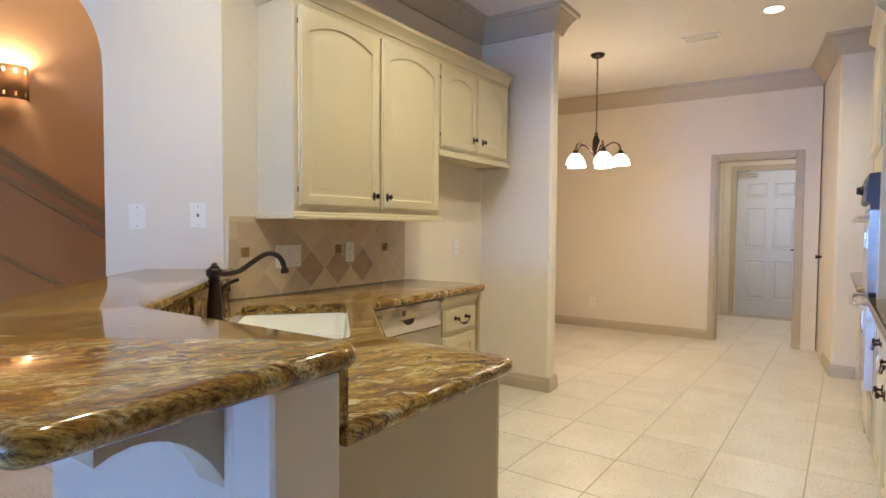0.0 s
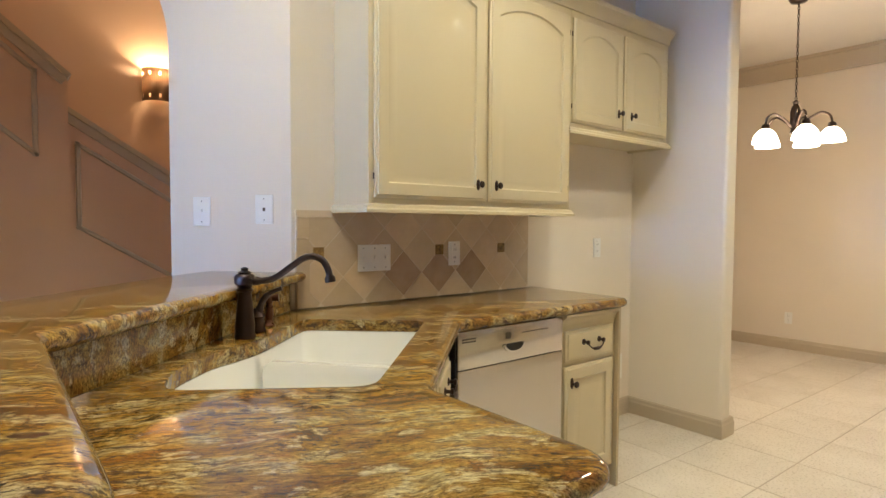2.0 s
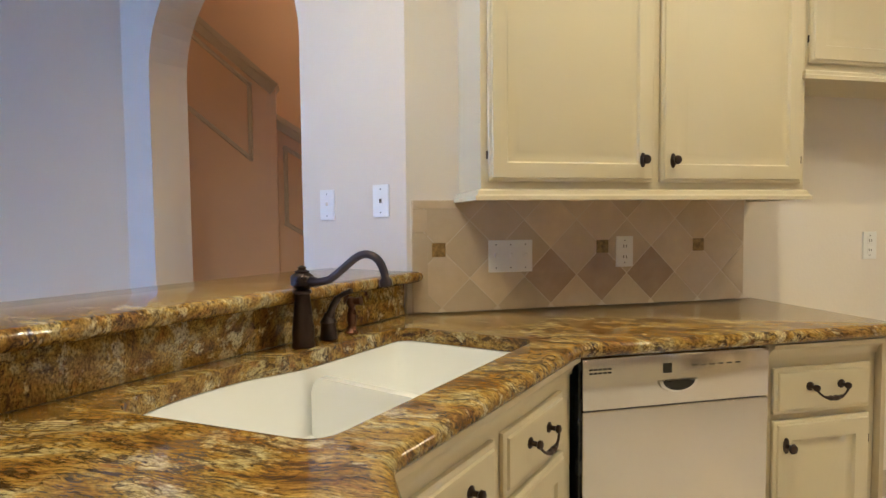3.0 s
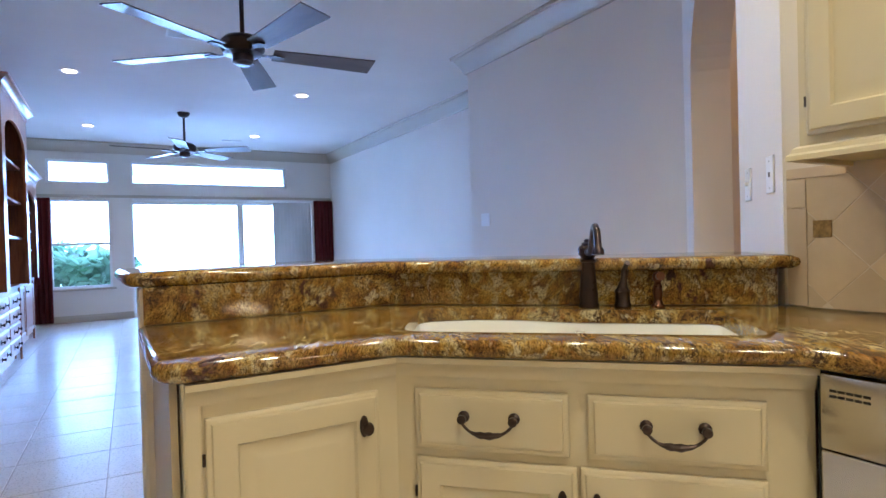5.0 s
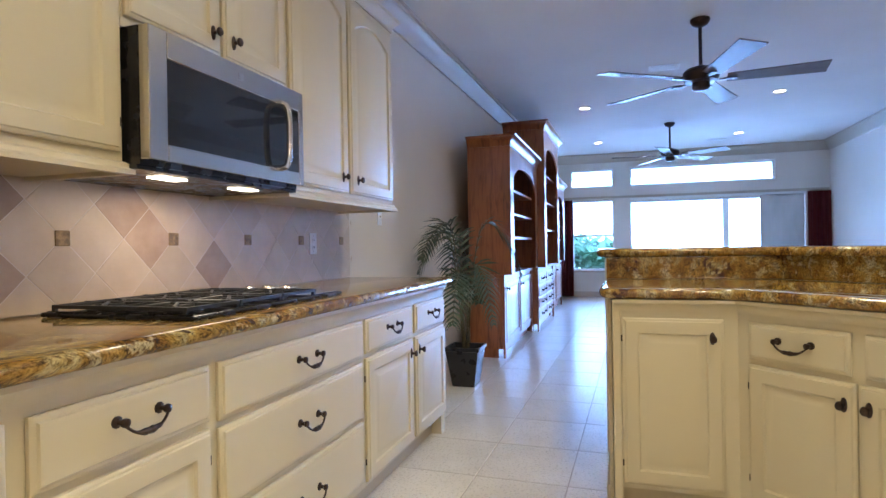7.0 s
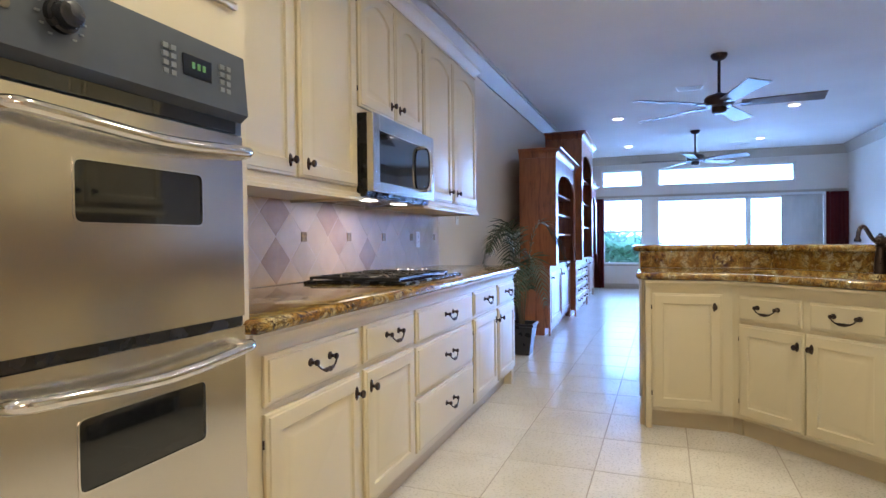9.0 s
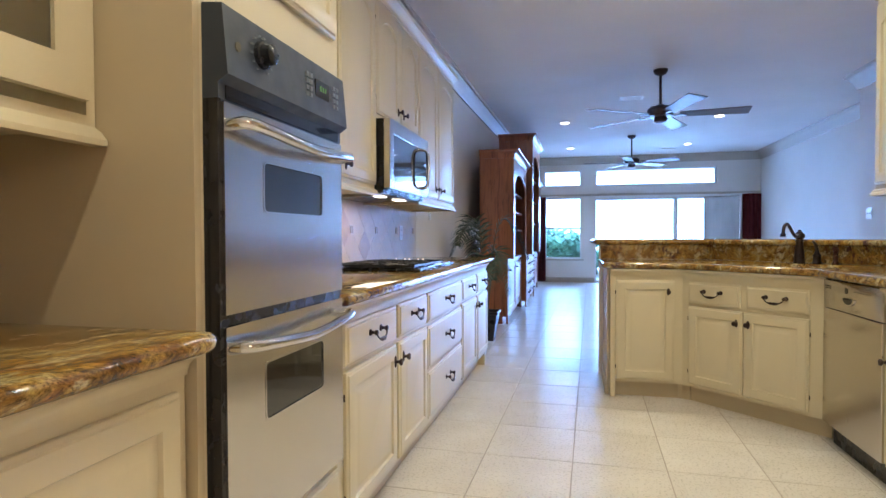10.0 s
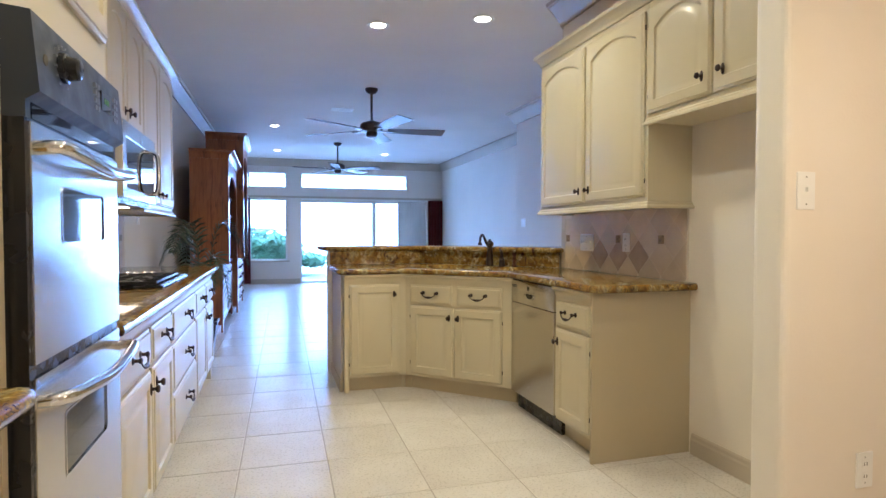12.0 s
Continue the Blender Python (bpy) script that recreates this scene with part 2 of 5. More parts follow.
lit_leaf = add(TREE.node_tree, "ShaderNodeBsdfTranslucent", Color=(0.30, 0.48, 0.28, 1))
TREE.node_tree.links.new(TREE.node_tree.nodes["Principled BSDF"].outputs[0], mix_leaf.inputs[1])
TREE.node_tree.links.new(lit_leaf.outputs[0], mix_leaf.inputs[2])
TREE.node_tree.links.new(mix_leaf.outputs[0], TREE.node_tree.nodes["Material Output"].inputs[0])
PATIO = paint("patio_concrete", (0.5, 0.48, 0.44), 0.8)
CERAMIC = paint("tan_ceramic", (0.13, 0.085, 0.055), 0.6, 40, 0.2, 0.2)

# ---- mesh helpers ----


def link(name, bm, material, parent=None, label="", smooth=False):
    bmesh.ops.recalc_face_normals(bm, faces=bm.faces)
    me = bpy.data.meshes.new(name)
    bm.to_mesh(me)
    bm.free()
    me.materials.append(material)
    if smooth:
        me.polygons.foreach_set("use_smooth", [True] * len(me.polygons))
        me.set_sharp_from_angle(angle=radians(40))
    ob = new(name, me)
    ob.parent = parent
    if label:
        ob["label"] = label
    return ob


def part(name, bm, material, parent, label="", smooth=False):
    return link(name, bm, material, parent, label, smooth)


def thing(name, m, label, category, group="", kind=""):
    ob = new(name)
    ob.empty_display_size = 0.1
    ob.matrix_basis = m
    return tagged(ob, label, category, group, kind)


def solid(name, bm, material, label, category, kind="structure", smooth=False):
    return tagged(link(name, bm, material, None, "", smooth), label, category, "", kind)


def box(bm, x0, x1, y0, y1, z0, z1, bevel=0.0):
    vs = [bm.verts.new((x, y, z)) for z in (z0, z1) for x, y in ((x0, y0), (x1, y0), (x1, y1), (x0, y1))]
    fs = [bm.faces.new([vs[i] for i in q]) for q in ((3, 2, 1, 0), (4, 5, 6, 7), (0, 1, 5, 4), (1, 2, 6, 5), (2, 3, 7, 6), (3, 0, 4, 7))]
    if bevel:
        edges = list({e for f in fs for e in f.edges})
        bmesh.ops.bevel(bm, geom=edges, offset=bevel, segments=2, profile=0.5, affect="EDGES")
    return bm


def block(x0, x1, y0, y1, z0, z1, bevel=0.0):
    return box(bmesh.new(), x0, x1, y0, y1, z0, z1, bevel)


def prism(bm, pts, z0, z1):
    """Upright prism over a plan outline."""
    a = [bm.verts.new((x, y, z0)) for x, y in pts]
    b = [bm.verts.new((x, y, z1)) for x, y in pts]
    n = len(pts)
    bm.faces.new(a[::-1]), bm.faces.new(b)
    for i in range(n):
        bm.faces.new((a[i], a[(i + 1) % n], b[(i + 1) % n], b[i]))
    return bm


def extruded(bm, pts3, shift):
    """A flat outline in space, given thickness along shift."""
    a = [bm.verts.new(p) for p in pts3]
    b = [bm.verts.new(Vector(p) + Vector(shift)) for p in pts3]
    n = len(pts3)
    bm.faces.new(a), bm.faces.new(b[::-1])
    for i in range(n):
        bm.faces.new((a[i], a[(i + 1) % n], b[(i + 1) % n], b[i]))
    return bm


def loops(bm, rings, cap0=True, cap1=True, closed=True):
    rows = [[bm.verts.new(p) for p in r] for r in rings]
    n = len(rows[0])
    for a, b in zip(rows, rows[1:]):
        for i in range(n if closed else n - 1):
            bm.faces.new((a[i], a[(i + 1) % n], b[(i + 1) % n], b[i]))
    if cap0:
        bm.faces.new(rows[0][::-1])
    if cap1:
        bm.faces.new(rows[-1])
    return bm


def turned(bm, profile, seg=20, centre=(0, 0), sx=1.0, sy=1.0, caps=True):
    """Body of revolution about z; profile rows of radius, height."""
    rings = [[(centre[0] + r * sx * math.cos(2 * math.pi * k / seg), centre[1] + r * sy * math.sin(2 * math.pi * k / seg), z) for k in range(seg)] for r, z in profile]
    return loops(bm, rings, caps, caps)


def tube(bm, pts, radius, seg=8, caps=True):
    """Round tube along points; radius is one number or one for each point."""
    pts = [Vector(p) for p in pts]
    rad = radius if isinstance(radius, (list, tuple)) else [radius] * len(pts)
    rings, side = [], None
    for i, p in enumerate(pts):
        d = (pts[min(i + 1, len(pts) - 1)] - pts[max(i - 1, 0)]).normalized()
        if side is None:
            side = d.orthogonal().normalized()
        side = (side - d * side.dot(d)).normalized()
        up = d.cross(side)
        rings.append([p + rad[i] * (math.cos(2 * math.pi * k / seg) * side + math.sin(2 * math.pi * k / seg) * up) for k in range(seg)])
    return loops(bm, rings, caps, caps)


def curve_points(ctrl, n=8):
    """Smooth points through control points."""
    c = [Vector(p) for p in ctrl]
    out = []
    for i in range(len(c) - 1):
        p0, p1, p2, p3 = c[max(i - 1, 0)], c[i], c[i + 1], c[min(i + 2, len(c) - 1)]
        for k in range(n):
            s = k / n
            out.append(0.5 * (2 * p1 + (p2 - p0) * s + (2 * p0 - 5 * p1 + 4 * p2 - p3) * s * s + (3 * p1 - p0 - 3 * p2 + p3) * s ** 3))
    return out + [c[-1]]


def moulding(bm, path, profile, z):
    """Profile rows of (out, up), carried along a plan path with mitred corners; out is to the left of the way."""
    n = len(path)
    dirs = [(Vector(path[i + 1]) - Vector(path[i])).normalized() for i in range(n - 1)]
    rings = []
    for i, p in enumerate(path):
        a, b = dirs[max(i - 1, 0)], dirs[min(i, n - 2)]
        na, nb = Vector((-a.y, a.x)), Vector((-b.y, b.x))
        m = (na + nb).normalized()
        m = m / max(0.3, m.dot(na))
        rings.append([(p[0] + m.x * o, p[1] + m.y * o, z + u) for o, u in profile])
    return loops(bm, rings)


def offset_outline(pts, d):
    """Counter-clockwise outline moved inward by d."""
    n, out = len(pts), []
    for i in range(n):
        p, q, r = Vector(pts[i - 1]), Vector(pts[i]), Vector(pts[(i + 1) % n])
        a, b = (q - p).normalized(), (r - q).normalized()
        na, nb = Vector((-a.y, a.x)), Vector((-b.y, b.x))
        m = (na + nb).normalized()
        m = m / max(0.4, m.dot(na))
        out.append((q.x + m.x * d, q.y + m.y * d))
    return out


def filleted(pts, radii, seg=5):
    n, out = len(pts), []
    for i in range(n):
        r = radii[i] if isinstance(radii, (list, tuple)) else radii
        p, q, s = Vector(pts[i - 1]), Vector(pts[i]), Vector(pts[(i + 1) % n])
        if not r:
            out.append((q.x, q.y))
            continue
        a, b = (p - q).normalized(), (s - q).normalized()
        for k in range(seg + 1):
            u = k / seg
            w0, w1, w2 = (1 - u) ** 2, 2 * u * (1 - u), u * u
            v = w0 * (q + a * r) + w1 * q + w2 * (q + b * r)
            out.append((v.x, v.y))
    return out


def slab(outline, z0, z1, hole=None, nose=True):
    """Stone slab with a rounded edge, and a cut-out if a hole is given."""
    bm = bmesh.new()
    h = z1 - z0
    steps = [(0.5 - 0.5 * math.cos(math.pi * k / 6), math.sin(math.pi * k / 6)) for k in range(7)] if nose else [(0, 1), (1, 1)]
    rings = []
    for up, out in steps:
        d = (1 - out) * h * 0.5
        rings.append([bm.verts.new((x, y, z0 + up * h)) for x, y in (offset_outline(outline, d) if d > 1e-6 else outline)])
    n = len(outline)
    for a, b in zip(rings, rings[1:]):
        for i in range(n):
            bm.faces.new((a[i], a[(i + 1) % n], b[(i + 1) % n], b[i]))
    from mathutils.geometry import tessellate_polygon
    for ring, z in ((rings[0], z0), (rings[-1], z1)):
        hv = [bm.verts.new((x, y, z)) for x, y in hole] if hole else []
        every = ring + hv
        polys = [[v.co.copy() for v in ring]] + ([[v.co.copy() for v in hv]] if hole else [])
        for tri in tessellate_polygon(polys):
            try:
                bm.faces.new([every[i] for i in tri])
            except ValueError:
                pass
        if hole:
            if z == z0:
                low = hv
            else:
                for i in range(len(hv)):
                    j = (i + 1) % len(hv)
                    bm.faces.new((low[i], low[j], hv[j], hv[i]))
    # the flat faces keep their own shading beside the rounded edge
    bm.normal_update()
    for e in bm.edges:
        level = [abs(f.normal.z) > 0.9999 for f in e.link_faces]
        if any(level) and not all(level):
            e.smooth = False
    return bm

# ---- structure ----
H = 2.85
E_WALL = [(0.985, -7.78), (1.14, 0.9), (1.15, 1.2)]
XE = 1.15
XW = -2.03
COUNTER = 0.89


def holed_wall(name, x0, x1, z0, z1, y0, y1, holes, material, label):
    """Wall along x with rectangular openings (x0, x1, z0, z1)."""
    xs = sorted({x0, x1, *[h[0] for h in holes], *[h[1] for h in holes]})
    zs = sorted({z0, z1, *[h[2] for h in holes], *[h[3] for h in holes]})
    bm = bmesh.new()
    for a, b in zip(xs, xs[1:]):
        for c, d in zip(zs, zs[1:]):
            mx, mz = (a + b) / 2, (c + d) / 2
            if not any(h[0] < mx < h[1] and h[2] < mz < h[3] for h in holes):
                box(bm, a, b, y0, y1, c, d)
    bmesh.ops.remove_doubles(bm, verts=bm.verts, dist=1e-5)
    seen = {}
    for f in bm.faces:
        seen.setdefault(tuple(round(v, 4) for v in f.calc_center_median()), []).append(f)
    bmesh.ops.delete(bm, geom=[f for fs in seen.values() if len(fs) > 1 for f in fs], context="FACES_ONLY")
    return solid(name, bm, material, label, "wall")


floor = solid("floor", block(-5.2, 1.4, -7.95, 9.8, -0.12, -0.0018), GROUT, "cream ceramic tile floor with thin grout lines", "floor")
ROOM = [(1.3, -7.93), (1.3, 7.31), (-3.72, 7.31), (-3.72, 4.3), (-2.09, 4.3), (-2.09, 1.96), (-3.33, 0.72), (-3.33, -1.62), (-4.14, -1.62), (-4.14, -7.93)]
solid("ceiling", prism(bmesh.new(), ROOM, H, H + 0.1), CEIL, "flat painted ceiling over kitchen and living room", "ceiling")
solid("wall_east", prism(bmesh.new(), [(0.985, -7.78), (1.14, 0.9), (1.15, 1.2), (1.15, 7.30), (1.3, 7.30), (1.3, -7.93), (0.985, -7.93)], 0, H), WALL, "long beige painted wall behind cooktop and bookcase", "wall")
solid("wall_west", prism(bmesh.new(), [(XW, 1.9), (XW, 4.24), (XW - 0.13, 4.24), (XW - 0.13, 2.0)], 0, H), WALL, "beige painted wall behind the sink cabinets", "wall")
nib_wall = prism(bmesh.new(), filleted([(XW - 0.13, 4.24), (-1.425, 4.24), (-1.425, 4.365), (-3.6, 4.365), (-3.6, 4.24)], [0, 0.025, 0.025, 0, 0], 4), 0, H)
solid("wall_fridge_side", nib_wall, WALL, "pale wall stub with rounded corner beside the refrigerator niche", "wall")
solid("wall_breakfast_west", block(-3.72, -3.6, 4.225, 7.30, 0, H), WALL, "beige breakfast nook wall", "wall")
holed_wall("wall_north", -3.6, 0.2, 0, H, 7.18, 7.30, [(-0.745, 0.0, 0, 1.985)], WALL, "beige breakfast nook wall with a cased doorway")
solid("wall_pantry", prism(bmesh.new(), filleted([(0.33, 6.06), (1.15, 6.06), (1.15, 7.30), (0.20, 7.30)], [0.02, 0, 0, 0], 4), 0, H), WALL, "cream wall return beside the far counter", "wall")
# diagonal wall with the arch
AL, A0, A1, SPRING = 1.755, 0.50, 1.52, 1.93
arch_pts = [(0, 0), (0, H), (AL, H), (AL, 0), (A1, 0), (A1, SPRING)]
for k in range(1, 24):
    a = math.pi * k / 24
    arch_pts.append(((A0 + A1) / 2 + (A1 - A0) / 2 * math.cos(a), SPRING + (A1 - A0) / 2 * math.sin(a)))
arch_pts += [(A0, SPRING), (A0, 0)]
S2 = math.sqrt(0.5)
arch_wall = extruded(bmesh.new(), [(XW - s * S2, 1.9 - s * S2, z) for s, z in arch_pts], (-0.2 * S2, 0.2 * S2, 0))
solid("wall_arch", arch_wall, WALL, "diagonal beige wall with a round arched opening to the stairs", "wall")
solid("wall_living_west", prism(bmesh.new(), filleted([(-3.27, 0.66), (-3.41, 0.80), (-4.14, 0.80), (-4.14, -7.93), (-4.02, -7.93), (-4.02, -1.68), (-3.27, -1.68)], [0, 0, 0, 0, 0, 0, 0.02], 4), 0, H), WALL, "beige living room wall with a stepped corner", "wall")
WIN = [(-0.31, 0.52, 0.53, 1.94), (-0.31, 0.54, 2.19, 2.56), (-3.155, -0.61, 2.19, 2.565), (-3.62, -0.60, 0.0, 1.90)]
holed_wall("wall_windows", -4.14, 1.3, 0, H, -7.93, -7.78, WIN, WALL, "beige window wall with sliding door and transoms")
# stair hall behind the arch
solid("wall_stair_back", block(-5.2, -5.0, -1.2, 5.2, 0, 4.2), STAIR_WALL, "tan stairwell wall lit by a sconce", "wall")
solid("wall_stair_south", block(-5.0, -4.14, -1.2, -1.05, 0, 4.2), STAIR_WALL, "tan stairwell end wall", "wall")
solid("wall_stair_north", block(-5.0, -2.2, 5.05, 5.2, 0, 4.2), STAIR_WALL, "tan stairwell end wall", "wall")
solid("ceiling_stair", block(-5.2, -2.1, -1.2, 5.2, 4.2, 4.3), CEIL, "stairwell ceiling", "ceiling")
solid("wall_stair_upper", prism(bmesh.new(), [(-2.2, 5.1), (-2.2, 1.95), (-3.42, 0.74), (-4.14, 0.74), (-4.14, -1.1), (-4.02, -1.1), (-4.02, 0.62), (-3.3, 0.62), (-2.09, 1.85), (-2.09, 5.1)], H + 0.1, 4.2), STAIR_WALL, "stairwell wall above the arch", "wall")

# crown and base mouldings
CROWN = [(0.0, -0.172), (0.018, -0.172), (0.022, -0.160), (0.026, -0.148), (0.030, -0.142), (0.040, -0.118), (0.060, -0.082), (0.082, -0.052), (0.088, -0.045), (0.092, -0.034), (0.112, -0.030), (0.118, -0.002), (0.0, -0.002)]
ROUND = [(-4.02, -7.78), (0.985, -7.78), (1.14, 0.9), (1.15, 1.2), (1.15, 6.06), (0.33, 6.06), (0.205, 7.18), (-3.6, 7.18), (-3.6, 4.365), (-1.425, 4.365), (-1.425, 4.24), (XW, 4.24),
         (XW, 1.9), (-3.27, 0.66), (-3.27, -1.68), (-4.02, -1.68), (-4.02, -7.78)]
solid("crown_moulding", moulding(bmesh.new(), ROUND, CROWN, H), TRIM, "taupe painted crown moulding round the ceiling", "trim", smooth=True)
BASE = [(0.0, 0.0), (0.016, 0.0), (0.016, 0.075), (0.012, 0.085), (0.010, 0.10), (0.004, 0.108), (0.0, 0.108)]
for i, run in enumerate(([(-0.60, -7.78), (0.985, -7.78), (1.138, 0.94)], [(-0.81, 7.18), (-3.6, 7.18), (-3.6, 4.365), (-1.425, 4.365), (-1.425, 4.24), (XW, 4.24), (XW, 3.29)],
                         [(-3.11, 0.82), (-3.27, 0.66), (-3.27, -1.68), (-4.02, -1.68), (-4.02, -7.78), (-3.62, -7.78)], [(0.5, 6.06), (0.33, 6.06), (0.27, 6.6)])):
    solid("baseboard" if not i else "baseboard.%03d" % i, moulding(bmesh.new(), run, BASE, 0), TRIM, "taupe painted baseboard", "trim")

# doorway casing and the back hall
casing = bmesh.new()
for x0, x1, z0, z1 in ((-0.81, -0.745, 0, 2.05), (0.0, 0.065, 0, 2.05), (-0.745, 0.0, 1.985, 2.05)):
    box(casing, x0, x1, 7.158, 7.18, z0, z1, 0.004)
    box(casing, x0 + 0.015, x1 - 0.015, 7.15, 7.159, z0, z1 - 0.012)
for x0, x1, z0, z1 in ((-0.745, -0.733, 0, 1.973), (-0.012, 0.0, 0, 1.973), (-0.745, 0.0, 1.973, 1.985)):
    box(casing, x0, x1, 7.18, 7.30, z0, z1)
solid("trim_doorway", casing, TRIM, "taupe painted doorway casing", "trim")
solid("wall_hall_west", block(-1.12, -1.0, 7.30, 9.5, 0, 2.6), WALL, "back hall wall", "wall")
solid("wall_hall_east", block(0.32, 0.44, 7.30, 9.5, 0, 2.6), WALL, "back hall wall", "wall")
holed_wall("wall_hall_north", -1.12, 0.44, 0, 2.6, 9.5, 9.62, [(-0.84, 0.02, 0, 2.07)], WALL, "back hall wall around the entry door")
solid("ceiling_hall", block(-1.12, 0.44, 7.30, 9.62, 2.45, 2.55), CEIL, "back hall ceiling", "ceiling")
case2 = bmesh.new()
for x0, x1, z0, z1 in ((-0.91, -0.84, 0, 2.14), (0.02, 0.09, 0, 2.14), (-0.84, 0.02, 2.07, 2.14)):
    box(case2, x0, x1, 9.478, 9.5, z0, z1, 0.004)
solid("trim_entry_door", case2, TRIM, "taupe casing round the entry door", "trim")


# ---- parts of cabinets ----
def outline(w, h, inset, rise, n=12):
    """Door outline at an inset; the top edge arches by rise."""
    x0, x1, half = inset, w - inset, w / 2
    span = half - inset if half > inset else 0.01
    pts = [(x0, inset), (x1, inset)]
    for k in range(n + 1):
        x = x1 + (x0 - x1) * k / n
        pts.append((x, h - inset - rise * ((x - half) / span) ** 2))
    return pts


def panel_mesh(w, h, rows, rise=0.0):
    """Rows of (inset, depth, arched): the front's profile from its edge to its middle; out is +y."""
    return loops(bmesh.new(), [[(x, d, z) for x, z in outline(w, h, i, rise if a else 0.0)] for i, d, a in rows], False, True)


DOOR_ROWS = [(0.0, 0.0, 0), (0.0, 0.010, 0), (0.004, 0.014, 0), (0.009, 0.0145, 0), (0.012, 0.019, 0), (0.018, 0.020, 0), (0.056, 0.020, 1), (0.061, 0.012, 1), (0.067, 0.0105, 1),
             (0.092, 0.0175, 1), (0.097, 0.0185, 1)]
DRAWER_ROWS = [(0.0, 0.0, 0), (0.0, 0.009, 0), (0.004, 0.012, 0), (0.011, 0.0125, 0), (0.014, 0.018, 0), (0.020, 0.019, 0), (0.022, 0.019, 0)]


def knob(parent, x, y, z):
    bm = bmesh.new()
    loops(bm, [[(x + r * 0.010 * math.cos(a), y + d, z + r * 0.024 * math.sin(a)) for a in [2 * math.pi * k / 12 for k in range(12)]] for r, d in ((1, 0), (1, 0.003), (0.7, 0.006))])
    loops(bm, [[(x + r * math.cos(a), y + d, z + r * 1.15 * math.sin(a)) for a in [2 * math.pi * k / 10 for k in range(10)]] for r, d in ((0.006, 0.004), (0.005, 0.016), (0.010, 0.020), (0.0135, 0.026), (0.011, 0.032), (0.004, 0.034))])
    return part("knob", bm, BRONZE, parent, "oval dark bronze knob", True)


def pull(parent, x, y, z, w=0.055):
    """Bail pull: two rosettes and a drooping twisted bar."""
    bm = bmesh.new()
    for s in (-1, 1):
        loops(bm, [[(x + s * w + r * math.cos(a), y + d, z + r * math.sin(a)) for a in [2 * math.pi * k / 10 for k in range(10)]] for r, d in ((0.013, 0), (0.013, 0.003), (0.006, 0.007), (0.006, 0.018), (0.010, 0.021), (0.010, 0.028), (0.005, 0.031))])
    pts = curve_points([(x - w, y + 0.024, z), (x - w * 0.92, y + 0.027, z - 0.012), (x - w * 0.55, y + 0.030, z - 0.026), (x, y + 0.031, z - 0.030), (x + w * 0.55, y + 0.030, z - 0.026), (x + w * 0.92, y + 0.027, z - 0.012), (x + w, y + 0.024, z)], 5)
    rad = [0.0032 + 0.0048 * max(0.0, 1 - (abs(p.x - x) / (w * 0.6)) ** 2) * (1 + 0.25 * math.sin(i * 1.9)) for i, p in enumerate(pts)]
    tube(bm, pts, rad, 8)
    return part("pull", bm, BRONZE, parent, "twisted dark bronze bail pull", True)


def door_front(parent, x0, x1, z0, z1, y, rise=0.0, knob_at=None, name="door", material=None):
    d = part(name, panel_mesh(x1 - x0, z1 - z0, DOOR_ROWS, rise), material or CREAM, parent, "", True)
    d.location = (x0, y, z0)
    if knob_at:
        knob(d, knob_at[0] - x0, 0.02, knob_at[1] - z0)
        hx = -0.004 if knob_at[0] > (x0 + x1) / 2 else x1 - x0 + 0.004
        for hz in (0.08, z1 - z0 - 0.08):
            part("hinge", tube(bmesh.new(), [(hx, 0.006, hz - 0.012), (hx, 0.006, hz + 0.012)], 0.0032, 6), BRONZE, d)
    return d


def drawer_front(parent, x0, x1, z0, z1, y, handle=True):
    d = part("drawer", panel_mesh(x1 - x0, z1 - z0, DRAWER_ROWS), CREAM, parent, "", True)
    d.location = (x0, y, z0)
    if handle:
        pull(d, (x1 - x0) / 2, 0.019, (z1 - z0) / 2 + 0.012)
    return d


def face_frame(parent, x0, x1, z0, z1, y0, y1, material=None, name="body"):
    return part(name, block(x0, x1, y0, y1, z0, z1), material or CREAM, parent)


def base_unit(m, w, depth, layout, label, kick=0.06, hollow=False):
    """Base cabinet in its own frame: x along the front, +y out of the front (y = 0), z up."""
    t = thing("base_cabinet", m, label, "cabinet", "kitchen base cabinets")
    if hollow:
        part("body", block(0, w, -depth, -0.022, 0.105, 0.66), CREAM, t)
        part("face_frame", block(0, w, -0.02, 0, 0.105, 0.848), CREAM, t)
    else:
        part("body", block(0, w, -depth, 0, 0.105, 0.848), CREAM, t)
    part("toe_kick", block(0, w, -depth, -kick, 0, 0.105), TAN, t)
    cove = moulding(bmesh.new(), [(0, 0), (w, 0)], [(0, 0), (0.007, 0), (0.008, 0.010), (0.012, 0.020), (0.022, 0.031), (0.030, 0.034), (0.031, 0.047), (0, 0.047)], 0.801)
    part("cove_strip", cove, CREAM, t, "", True)
    for row in layout:
        if row[0] == "drawer":
            drawer_front(t, *row[1:5], 0.001)
        else:
            door_front(t, *row[1:5], 0.001, 0.0, row[5])
    return t


def frame_at(x, y, deg):
    return pose(x, y, 0, 0, 0, deg)


